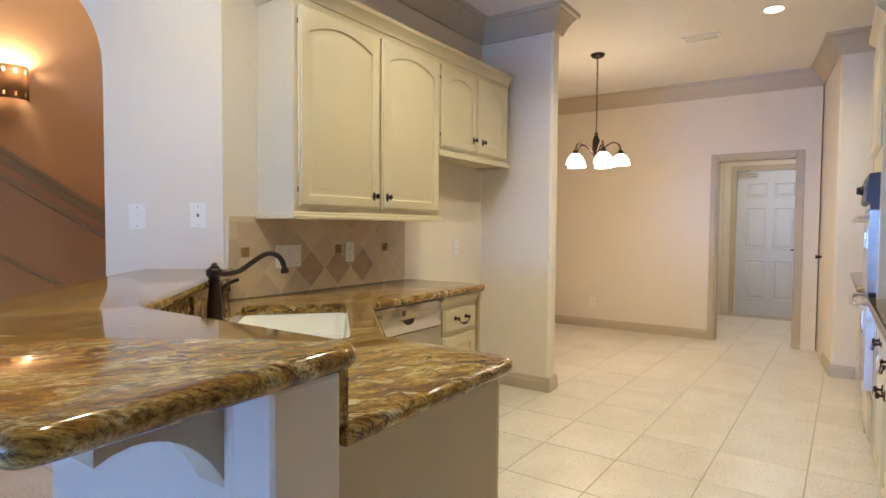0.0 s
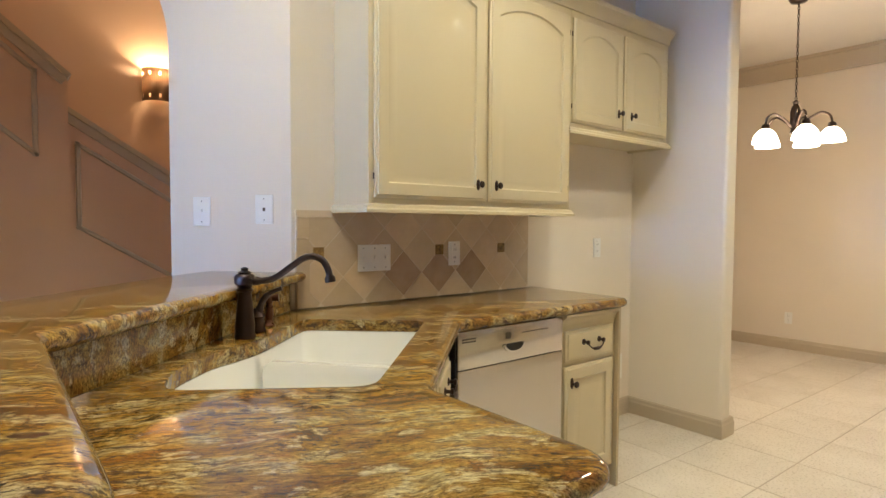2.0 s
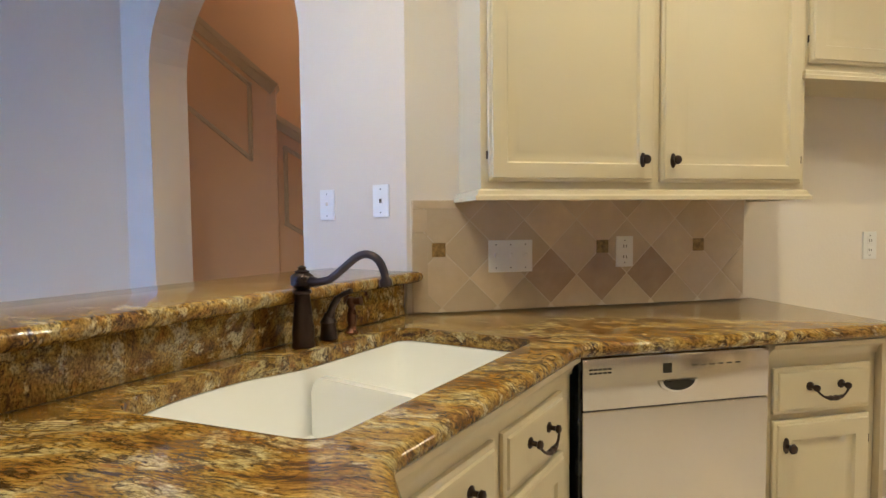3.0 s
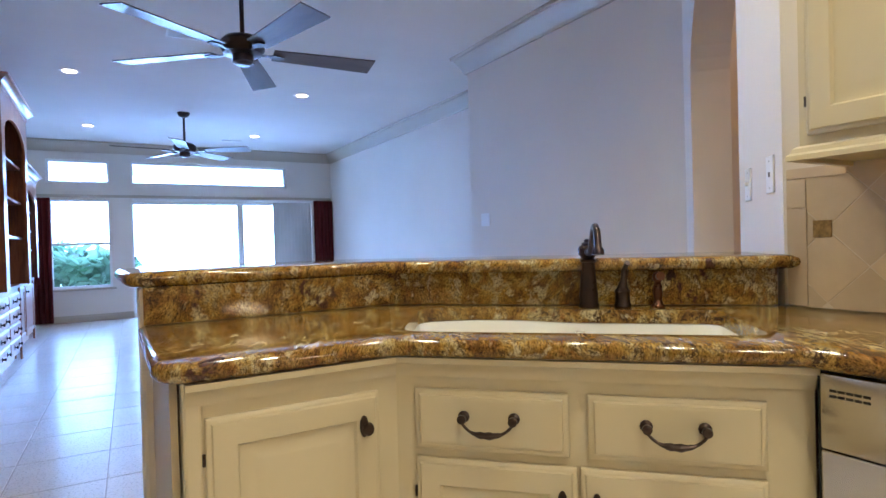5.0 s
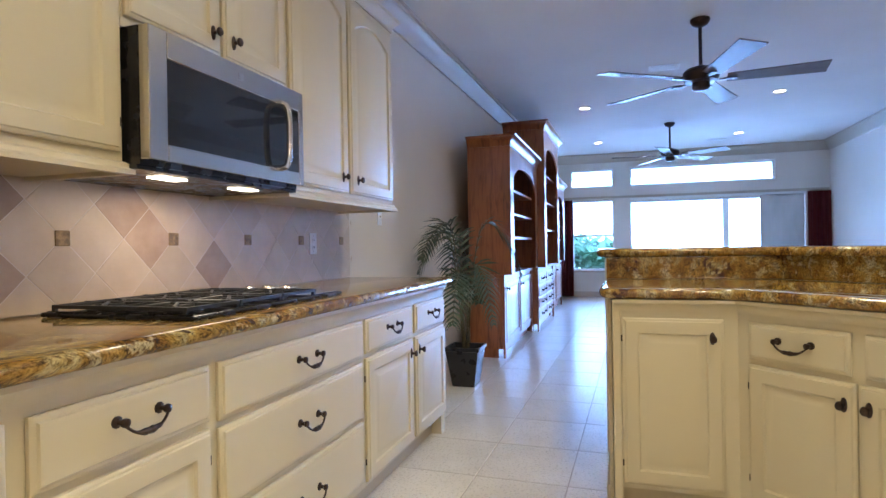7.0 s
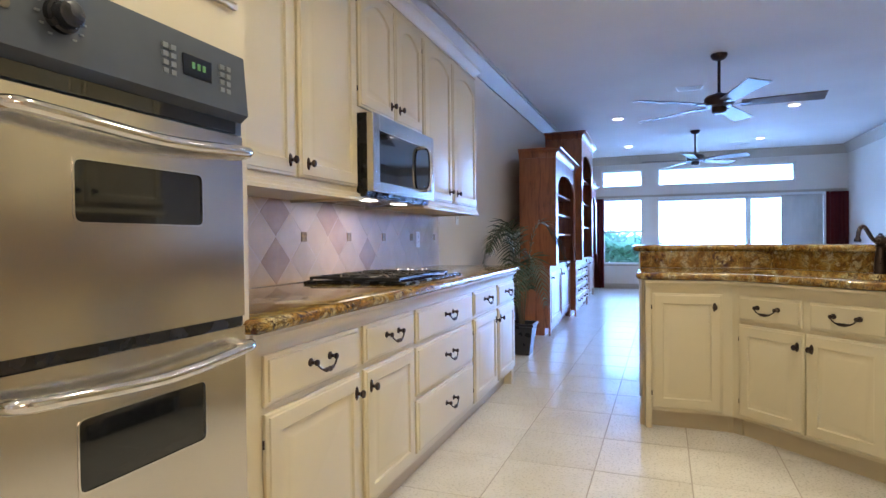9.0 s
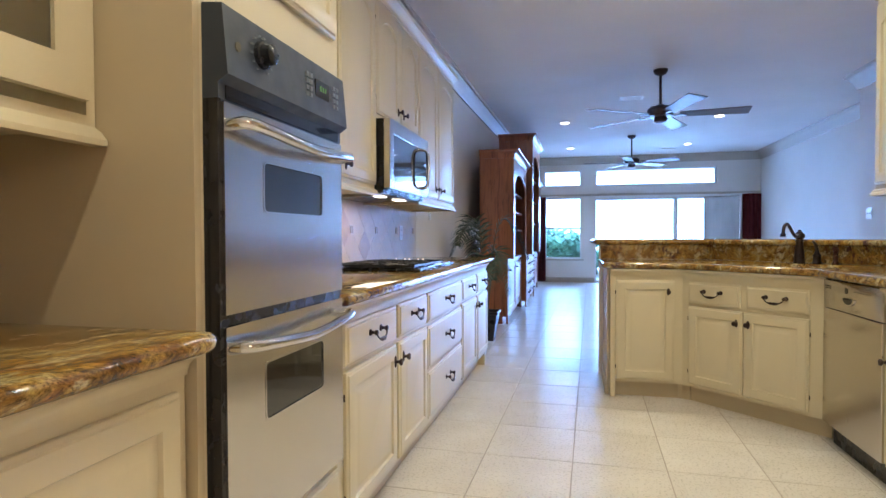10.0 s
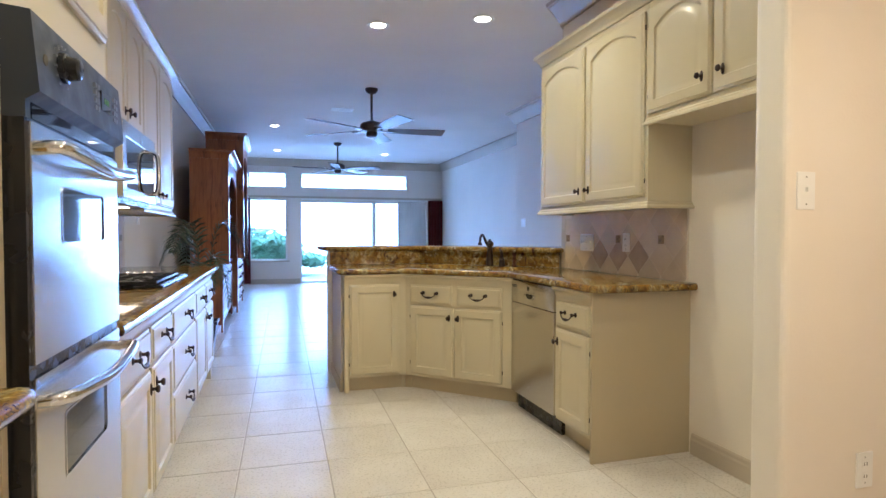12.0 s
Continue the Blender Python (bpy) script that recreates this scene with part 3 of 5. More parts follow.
# ---- peninsula and west run ----
# straight part, facing north; local x runs with world x
base_unit(frame_at(-0.885, 1.65, 0), 0.445, 0.49, [("door", 0.05, 0.41, 0.125, 0.775, (0.09, 0.705))], "cream painted peninsula cabinet with one raised panel door")
fill = thing("kick_filler", Matrix.Identity(4), "tan toe-kick filler at the peninsula bend", "toe kick")
part("board", prism(bmesh.new(), [(-0.87, 1.598), (-0.895, 1.598), (-0.935, 1.63), (-0.98, 1.60), (-0.87, 1.45)], 0, 0.1045), TAN, fill)
post = thing("corner_post", frame_at(-0.44, 1.65, 0), "cream painted corner post at the peninsula end", "post")
part("body", block(-0.03, 0.004, -0.055, 0.006, 0, 0.849, 0.006), CREAM, post)
panel = thing("end_panel", frame_at(-0.432, 1.10, 0), "tan painted end panel of the peninsula", "panel")
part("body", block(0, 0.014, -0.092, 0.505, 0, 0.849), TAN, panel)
part("skirting", block(0.014, 0.026, -0.092, 0.505, 0, 0.09, 0.004), TRIM, panel)
# diagonal sink base; local x runs from the wall side towards the bend
SINKW = 0.849
base_unit(pose(-1.485, 2.25, 0, 0, 0, -45), SINKW, 0.42,
          [("drawer", 0.085, 0.422, 0.64, 0.775), ("drawer", 0.462, 0.80, 0.64, 0.775), ("door", 0.085, 0.440, 0.125, 0.62, (0.408, 0.55)), ("door", 0.447, 0.80, 0.125, 0.62, (0.478, 0.55))],
          "cream painted corner sink cabinet with two drawers and doors", 0.06, True)
# west run, facing east; local x runs towards the south
base_unit(frame_at(-1.47, 3.245, -90), 0.388, 0.55, [("drawer", 0.03, 0.37, 0.64, 0.775), ("door", 0.03, 0.37, 0.125, 0.62, (0.335, 0.55))], "cream painted cabinet beside the dishwasher")
endp = thing("end_panel", frame_at(0, 0, 0), "tan painted side panel facing the refrigerator niche", "panel")
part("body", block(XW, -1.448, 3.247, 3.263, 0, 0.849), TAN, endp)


def dishwasher():
    t = thing("dishwasher", frame_at(-1.46, 2.856, -90), "stainless steel dishwasher with pocket handle under the counter", "dishwasher")
    w = 0.592
    part("tub", block(0.004, w - 0.004, -0.54, -0.03, 0.1, 0.845), BLACK, t)
    part("door_panel", block(0.004, w - 0.010, -0.03, 0.006, 0.115, 0.70, 0.004), STEEL, t)
    top = block(0.004, w - 0.010, -0.03, 0.006, 0.702, 0.842, 0.004)
    part("control_panel", top, STEEL, t, "", True)
    grip = bmesh.new()
    loops(grip, [[(0.30 + r * 0.062 * math.cos(a), d, 0.769 + r * 0.034 * math.sin(a)) for a in [math.pi + math.pi * k / 12 for k in range(13)]] for r, d in ((1, 0.0062), (0.96, 0.012), (0.80, 0.014), (0.70, 0.0075))])
    part("handle_pocket", grip, CHROME, t, "curved polished pocket handle")
    dark = extruded(bmesh.new(), [(0.30 + 0.047 * math.cos(a), 0.0150, 0.768 + 0.025 * math.sin(a)) for a in [math.pi + math.pi * k / 12 for k in range(13)]], (0, -0.007, 0))
    part("pocket_recess", dark, BLACK, t)
    vent = bmesh.new()
    for r in range(2):
        for k in range(5):
            box(vent, 0.50 + k * 0.0135, 0.511 + k * 0.0135, 0.006, 0.0068, 0.800 + r * 0.010, 0.805 + r * 0.010)
    part("vent_slots", vent, BLACK, t)
    part("display", block(0.318, 0.345, 0.006, 0.0072, 0.790, 0.817), BLACKGLASS, t)
    keys = bmesh.new()
    for k in range(6):
        box(keys, 0.10 + k * 0.028, 0.116 + k * 0.028, 0.006, 0.0068, 0.804, 0.808)
    part("buttons", keys, GAP, t)
    part("toe_panel", block(0.004, w - 0.004, -0.10, -0.05, 0.0, 0.112), BLACK, t)
    part("side_gap", block(w - 0.009, w - 0.002, -0.03, -0.004, 0.11, 0.846), BLACK, t)
    part("badge", block(0.30, 0.318, 0.006, 0.007, 0.19, 0.215), CHROME, t)


dishwasher()

# countertop with sink cut-out
SINK_C = Vector((-2.145 * S2 + 0.27 * S2, 2.145 * S2 + 0.27 * S2))


def sink_plan(grow=0.0):
    """Double-bowl outline: straight front, back edge stepping in a soft wave."""
    u = [(-0.43, -0.235), (-0.06, -0.235), (0.02, -0.25), (0.12, -0.285), (0.30, -0.285), (0.445, -0.225), (0.36, 0.20), (-0.45, 0.195)]
    pts = filleted(u, [0.05, 0.04, 0.05, 0.05, 0.06, 0.06, 0.05, 0.05], 4)
    out = []
    for a, b in pts:
        a, b = a * (1 + grow), b * (1 + grow)
        out.append((SINK_C.x + a * S2 + b * S2, SINK_C.y - a * S2 + b * S2))
    return out


LOWER = filleted([(-0.385, 1.009), (-0.385, 1.69), (-0.86, 1.69), (-1.425, 2.255), (-1.425, 3.315), (XW - 0.02, 3.315), (XW - 0.02, 1.861), (-1.168, 1.009)],
                 [0, 0.085, 0.03, 0.03, 0.06, 0, 0, 0], 6)
top_low = solid("countertop", slab(LOWER, 0.85, COUNTER, sink_plan()[::-1]), GRANITE, "polished gold and brown granite countertop round the sink", "countertop", "", True)


def kitchen_sink():
    t = thing("kitchen_sink", Matrix.Identity(4), "white double-bowl undermount sink set in the granite", "sink")
    bm = bmesh.new()
    top = sink_plan(0.02)
    mid = sink_plan(-0.04)
    low = sink_plan(-0.22)
    loops(bm, [[(x, y, 0.849) for x, y in top], [(x, y, 0.848) for x, y in sink_plan(0.0)], [(x, y, 0.775) for x, y in mid], [(x, y, 0.69) for x, y in sink_plan(-0.10)], [(x, y, 0.675) for x, y in low]], False, True)
    part("basin", bm, PORCELAIN, t, "", True)
    div = bmesh.new()
    ring = []
    for b, z in ((-0.23, 0.675), (-0.23, 0.818), (-0.21, 0.832), (0.15, 0.826), (0.185, 0.818), (0.185, 0.675)):
        ring.append((b, z))
    a0 = -0.05
    loops(div, [[(SINK_C.x + (a0 + s) * S2 + b * 0.94 * S2, SINK_C.y - (a0 + s) * S2 + b * 0.94 * S2, z - lower) for b, z in ring] for s, lower in ((-0.022, 0.02), (-0.012, 0.0), (0.012, 0.0), (0.022, 0.02))])
    part("divider", div, PORCELAIN, t, "", True)
    for a in (-0.19, 0.15):
        drain = turned(bmesh.new(), [(0.04, 0.6755), (0.04, 0.679), (0.025, 0.677)], 16, (SINK_C.x + a * S2, SINK_C.y - a * S2))
        part("drain", drain, CHROME, t)


kitchen_sink()

# pony wall, granite upstand and raised bar
solid("wall_bar", prism(bmesh.new(), [(-0.415, 0.88), (-0.415, 1.005), (-1.17, 1.005), (XW, 1.865), (XW - 0.06, 1.83), (-1.22, 0.88)], 0, 0.996), WALL, "low wall under the raised bar", "wall")
up = thing("backsplash_slab", Matrix.Identity(4), "granite upstand between sink counter and raised bar", "backsplash")
part("slab", prism(bmesh.new(), [(-0.40, 1.007), (-0.40, 1.030), (-1.16, 1.030), (XW + 0.013, 1.887), (XW + 0.013, 1.855), (-1.17, 1.007)], 0.8905, 0.997), GRANITE, up)
BAR = filleted([(-0.33, 0.50), (-0.355, 1.042), (-1.10, 1.042), (XW + 0.013, 1.955), (XW + 0.005, 1.893), (-2.27, 1.652), (-2.12, 1.46), (-1.17, 0.50)], [0.05, 0.075, 0.03, 0, 0, 0, 0.05, 0.03], 6)
solid("breakfast_bar", slab(BAR, 0.998, 1.04), GRANITE, "raised polished granite breakfast bar top", "countertop", "", True)
corb = thing("bar_bracket", frame_at(-0.62, 0.93, 0), "painted arched bracket under the bar overhang", "bracket")
bp = [(0, 0.996), (0, 0.30), (-0.02, 0.32), (-0.015, 0.45)]
for k in range(13):
    a = math.radians(100) * k / 12
    bp.append((-0.205 + 0.19 * math.cos(a), 0.62 + 0.30 * math.sin(a)))
bp += [(-0.262, 0.905), (-0.262, 0.996)]
part("body", extruded(bmesh.new(), [(0, y, z) for y, z in bp], (0.09, 0, 0)), TAN, corb)
pil = thing("pilaster", frame_at(-0.465, 0.9, 0), "painted pilaster on the bar wall end", "pilaster")
part("shaft", block(-0.02, 0.075, -0.05, 0.104, 0, 0.996, 0.012), WALL, pil)
part("bead", tube(bmesh.new(), [(-0.05, -0.005, 0.0), (-0.05, -0.005, 0.985)], 0.03, 12), WALL, pil, "", True)


def faucet():
    t = thing("faucet", Matrix.Translation((-1.585, 1.557, COUNTER)), "oil-rubbed bronze kitchen faucet with curved spout and lever", "faucet")
    k = 0.86
    body = turned(bmesh.new(), [(0.034 * k, 0.0), (0.036 * k, 0.008), (0.032 * k, 0.016), (0.033 * k, 0.04), (0.029 * k, 0.075), (0.023 * k, 0.122), (0.022 * k, 0.138), (0.028 * k, 0.141), (0.028 * k, 0.146), (0.021 * k, 0.150), (0.026 * k, 0.156),
                                (0.034 * k, 0.162), (0.035 * k, 0.182), (0.030 * k, 0.188), (0.020 * k, 0.192), (0.023 * k, 0.196), (0.011 * k, 0.201), (0.013 * k, 0.207), (0.004 * k, 0.211)], 20)
    part("column", body, BRONZE, t, "", True)
    d = Vector((0.62, 0.78, 0)).normalized()
    way = [(0.02, 0.171), (0.055, 0.171), (0.09, 0.180), (0.13, 0.208), (0.17, 0.236), (0.20, 0.243), (0.228, 0.232), (0.245, 0.205), (0.252, 0.168)]
    pts = curve_points([(d.x * q, d.y * q, z) for q, z in way], 5)
    n = len(pts)
    rad = [0.0100 + (0.006 if i > n - 4 else 0.0) + (0.003 if i < 4 else 0.0) for i in range(n)]
    part("spout", tube(bmesh.new(), pts, rad, 12), BRONZE, t, "", True)
    o = Vector((-0.075, 0.065, 0))
    base = part("handle_base", turned(bmesh.new(), [(0.024, 0), (0.026, 0.005), (0.022, 0.016), (0.021, 0.045), (0.024, 0.049), (0.015, 0.062), (0.010, 0.075)], 18, (o.x, o.y)), BRONZE, t, "", True)
    part("lever", tube(bmesh.new(), curve_points([o + Vector((0, 0, 0.05)), o + Vector((0.006, 0.012, 0.09)), o + Vector((0.02, 0.03, 0.12)), o + Vector((0.045, 0.062, 0.138))], 5), [0.013] * 4 + [0.010] * 6 + [0.007] * 6, 10), BRONZE, base, "", True)
    s = thing("side_sprayer", Matrix.Translation((-1.735, 1.69, COUNTER)), "copper-toned bronze side sprayer standing in the counter", "sprayer")
    part("collar", turned(bmesh.new(), [(0.020, 0), (0.021, 0.005), (0.015, 0.010), (0.012, 0.022)], 16), COPPER, s, "", True)
    part("grip", turned(bmesh.new(), [(0.011, 0.022), (0.014, 0.038), (0.013, 0.062), (0.009, 0.075), (0.013, 0.08), (0.016, 0.09), (0.012, 0.102), (0.004, 0.106)], 16), COPPER, s, "", True)
    part("nozzle", tube(bmesh.new(), [(0, 0, 0.09), (0.012, 0.016, 0.094), (0.018, 0.026, 0.095)], [0.009, 0.011, 0.013], 12), COPPER, s, "", True)


faucet()


# ---- wall cabinets ----
def wall_unit(m, w, z0, z1, depth, doors, label, lip0=True):
    """Wall cabinet in its own frame; doors rows of x0, x1, z0, z1, knob."""
    t = thing("wall_cabinet", m, label, "cabinet", "kitchen wall cabinets")
    part("body", block(0, w, -depth, 0, z0, z1), CREAM, t)
    for x0, x1, a, b, k in doors:
        door_front(t, x0, x1, a, b, 0.001, 0.055, k)
    if lip0:
        low = moulding(bmesh.new(), [(0, -depth), (0, 0), (w, 0), (w, -depth)], [(0, 0), (0.022, 0), (0.022, 0.012), (0.014, 0.018), (0.012, 0.028), (0.004, 0.034), (0, 0.034)], z0 - 0.012)
        part("light_rail", low, CREAM, t, "", True)
    return t


TOPMOULD = [(0.0, 0.0), (0.008, 0.0), (0.010, 0.02), (0.03, 0.045), (0.042, 0.055), (0.045, 0.075), (0.0, 0.075)]
wall_unit(frame_at(-1.762, 3.262, -90), 1.174, 1.285, 2.30, 0.268, [(0.022, 0.568, 1.33, 2.262, (0.528, 1.40)), (0.594, 1.152, 1.33, 2.262, (0.638, 1.40))], "cream wall cabinet with two arched raised panel doors")
wall_unit(frame_at(-1.762, 4.175, -90), 0.911, 1.70, 2.30, 0.268, [(0.045, 0.463, 1.745, 2.262, (0.403, 1.83)), (0.478, 0.905, 1.745, 2.262, (0.525, 1.83))], "short cream cabinet over the refrigerator niche", True)
solid("trim_cabinets_west", moulding(bmesh.new(), [(XW, 2.088), (-1.762, 2.088), (-1.762, 4.175)], [(-o, u) for o, u in TOPMOULD], 2.30), CREAM, "cream crown strip on the sink wall cabinets", "trim", smooth=True)

# ---- east run ----
FE = 0.52
# local x runs with world y, +y of the frame points to -x
for y0, y1, lay, lab in (
        (3.295, 3.90, [("drawer", 0.015, 0.535, 0.64, 0.78), ("door", 0.015, 0.535, 0.125, 0.62, (0.05, 0.555))], "cream base cabinet beside the wall oven"),
        (2.805, 3.295, [("drawer", 0.015, 0.465, 0.64, 0.78), ("door", 0.015, 0.465, 0.125, 0.62, (0.43, 0.555))], "cream base cabinet with drawer and door"),
        (1.94, 2.805, [("drawer", 0.012, 0.845, 0.63, 0.78), ("drawer", 0.012, 0.845, 0.395, 0.61), ("drawer", 0.012, 0.845, 0.14, 0.375)], "cream three-drawer base cabinet under the cooktop"),
        (1.38, 1.94, [("drawer", 0.025, 0.54, 0.64, 0.78), ("door", 0.025, 0.54, 0.125, 0.62, (0.06, 0.555))], "cream base cabinet with drawer and door"),
        (0.875, 1.38, [("drawer", 0.015, 0.485, 0.64, 0.78), ("door", 0.015, 0.485, 0.125, 0.62, (0.45, 0.555))], "cream base cabinet at the end of the run")):
    last_base = base_unit(pose(FE, y0, 0, 0, 0, 90), y1 - y0, 0.62, lay, lab)
part("foot", block(0.0, 0.06, -0.058, 0.0, 0, 0.104), CREAM, last_base)
E_TOP = filleted([(0.455, 0.845), (XE + 0.02, 0.845), (XE + 0.02, 3.925), (0.455, 3.925)], [0.04, 0, 0, 0], 5)
solid("countertop_cooking", slab(E_TOP, 0.85, COUNTER), GRANITE, "polished gold granite countertop beneath the cooktop", "countertop", "", True)
FU = 0.78
wall_unit(pose(FU, 0.965, 0, 0, 0, 90), 1.075, 1.285, 2.30, 0.367, [(0.03, 0.55, 1.33, 2.262, (0.485, 1.40)), (0.575, 1.062, 1.33, 2.262, (0.64, 1.40))], "cream wall cabinet with arched doors at the run's end")
wall_unit(pose(FU, 2.042, 0, 0, 0, 90), 0.77, 1.67, 2.30, 0.367, [(0.012, 0.378, 1.70, 2.262, (0.335, 1.765)), (0.392, 0.763, 1.70, 2.262, (0.435, 1.765))], "short cream cabinet over the microwave", False)
wall_unit(pose(FU, 2.814, 0, 0, 0, 90), 1.083, 1.285, 2.30, 0.367, [(0.015, 0.462, 1.33, 2.262, (0.415, 1.385)), (0.49, 1.068, 1.33, 2.262, (0.53, 1.385))], "cream wall cabinet with arched doors beside the oven")
solid("trim_cabinets_east", moulding(bmesh.new(), [(XE, 0.965), (FU, 0.965), (FU, 3.90)], TOPMOULD, 2.30), CREAM, "cream crown strip on the cooking wall cabinets", "trim", smooth=True)


def microwave():
    t = thing("microwave", pose(0.70, 2.045, 0, 0, 0, 90), "stainless over-the-range microwave with black glass door", "microwave")
    w, z0, z1 = 0.755, 1.30, 1.67
    part("case", block(0.0, w, -0.43, -0.035, z0, z1), BLACK, t)
    rim = bmesh.new()
    for a, b, c, d in ((0.0, 0.03, z0 + 0.012, z1), (w - 0.065, w, z0 + 0.012, z1), (0.03, w - 0.065, z1 - 0.075, z1), (0.03, w - 0.065, z0 + 0.012, z0 + 0.06)):
        box(rim, a, b, -0.034, 0.0, c, d, 0.003)
    part("door_frame", rim, STEEL, t)
    part("window", block(0.03, w - 0.065, -0.033, -0.004, z0 + 0.06, z1 - 0.075), BLACKGLASS, t)
    hp = curve_points([(0.17, -0.01, z1 - 0.075), (0.165, 0.035, z1 - 0.09), (0.165, 0.045, (z0 + z1) / 2), (0.165, 0.035, z0 + 0.075), (0.17, -0.01, z0 + 0.06)], 6)
    part("handle", tube(bmesh.new(), hp, 0.011, 10), CHROME, t, "curved polished bar handle", True)
    part("badge", block(0.36, 0.385, 0.0, 0.0015, z1 - 0.05, z1 - 0.025, 0.0005), CHROME, t)
    part("vent_panel", block(-0.005, w + 0.005, -0.44, -0.04, z0 - 0.012, z0, 0.003), BLACK, t)
    for x in (0.14, 0.50):
        part("lamp", block(x, x + 0.11, -0.16, -0.11, z0 - 0.015, z0 - 0.0125), HOODLIGHT, t, "lit cooktop lamp")
    lp = new("hood_lamp", bpy.data.lights.new("hood_lamp", "AREA"))
    lp.data.energy, lp.data.size, lp.data.color = 2.2, 0.3, (1, 0.80, 0.58)
    lp.matrix_world = look((0.86, 2.42, z0 - 0.03), (0.9, 2.42, 0))


microwave()


def cooktop():
    t = thing("gas_cooktop", pose(0.535, 2.06, COUNTER, 0, 0, 90), "black gas cooktop with cast-iron grates and chrome knobs", "cooktop")
    w, d = 0.78, 0.52
    part("tray", block(0, w, -d, 0, 0.0005, 0.014, 0.005), BLACK, t)
    part("rim", block(0.012, w - 0.012, -d + 0.012, -0.012, 0.014, 0.017), BLACKGLASS, t)
    for cx, cy, r in ((0.24, -0.14, 0.04), (0.24, -0.38, 0.045), (0.46, -0.26, 0.055), (0.66, -0.14, 0.045), (0.66, -0.38, 0.04)):
        part("burner", turned(bmesh.new(), [(r * 1.2, 0.017), (r * 1.2, 0.022), (r, 0.0225), (r, 0.026), (r * 0.6, 0.028)], 18, (cx, cy)), IRON, t, "", True)
    for x0, x1 in ((0.14, 0.345), (0.352, 0.556), (0.562, 0.768)):
        g = bmesh.new()
        for x in (x0, x1 - 0.010):
            box(g, x, x + 0.010, -d + 0.03, -0.03, 0.024, 0.034)
        for k in range(3):
            y = -d + 0.03 + k * (d - 0.07) / 2
            box(g, x0 + 0.010, x1 - 0.010, y, y + 0.010, 0.024, 0.034)
        cx = (x0 + x1) / 2
        box(g, cx - 0.005, cx + 0.005, -d + 0.032, -0.032, 0.025, 0.036)
        for cy in (-0.14, -0.38):
            tube(g, [(cx + 0.045 * math.cos(q), cy + 0.045 * math.sin(q), 0.030) for q in [2 * math.pi * n / 14 for n in range(15)]], 0.0045, 5)
            for s in (-1, 1):
                tube(g, [(cx + s * 0.09, cy + 0.055, 0.031), (cx + s * 0.03, cy + 0.012, 0.036)], 0.005, 6)
                tube(g, [(cx + s * 0.09, cy - 0.055, 0.031), (cx + s * 0.03, cy - 0.012, 0.036)], 0.005, 6)
        for x in (x0, x1 - 0.010):
            for y in (-d + 0.03, -0.045):
                box(g, x, x + 0.010, y, y + 0.012, 0.0165, 0.024)
        part("grate", g, IRON, t)
    for k in range(5):
        part("knob", turned(bmesh.new(), [(0.021, 0.0165), (0.022, 0.022), (0.018, 0.036), (0.014, 0.039)], 14, (0.085 - 0.045 * (k % 2), -0.17 - k * 0.045)), CHROME, t, "chrome control knob", True)


cooktop()

# ---- tall oven cabinet ----
tall = thing("oven_cabinet", pose(0.50, 3.90, 0, 0, 0, 90), "tall cream cabinet housing the double wall oven", "cabinet")
part("body", block(0, 0.665, -0.645, 0, 0.10, 2.30), CREAM, tall)
part("toe_kick", block(0, 0.665, -0.60, -0.06, 0, 0.10), TAN, tall)
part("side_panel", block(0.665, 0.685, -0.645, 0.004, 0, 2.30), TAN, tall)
door_front(tall, 0.04, 0.625, 1.66, 2.265, 0.001, 0.05)
drawer_front(tall, 0.04, 0.625, 0.14, 0.36, 0.001, False)
part("crown", moulding(bmesh.new(), [(0, 0), (0.685, 0), (0.685, -0.645)], TOPMOULD, 2.30), CREAM, tall, "", True)


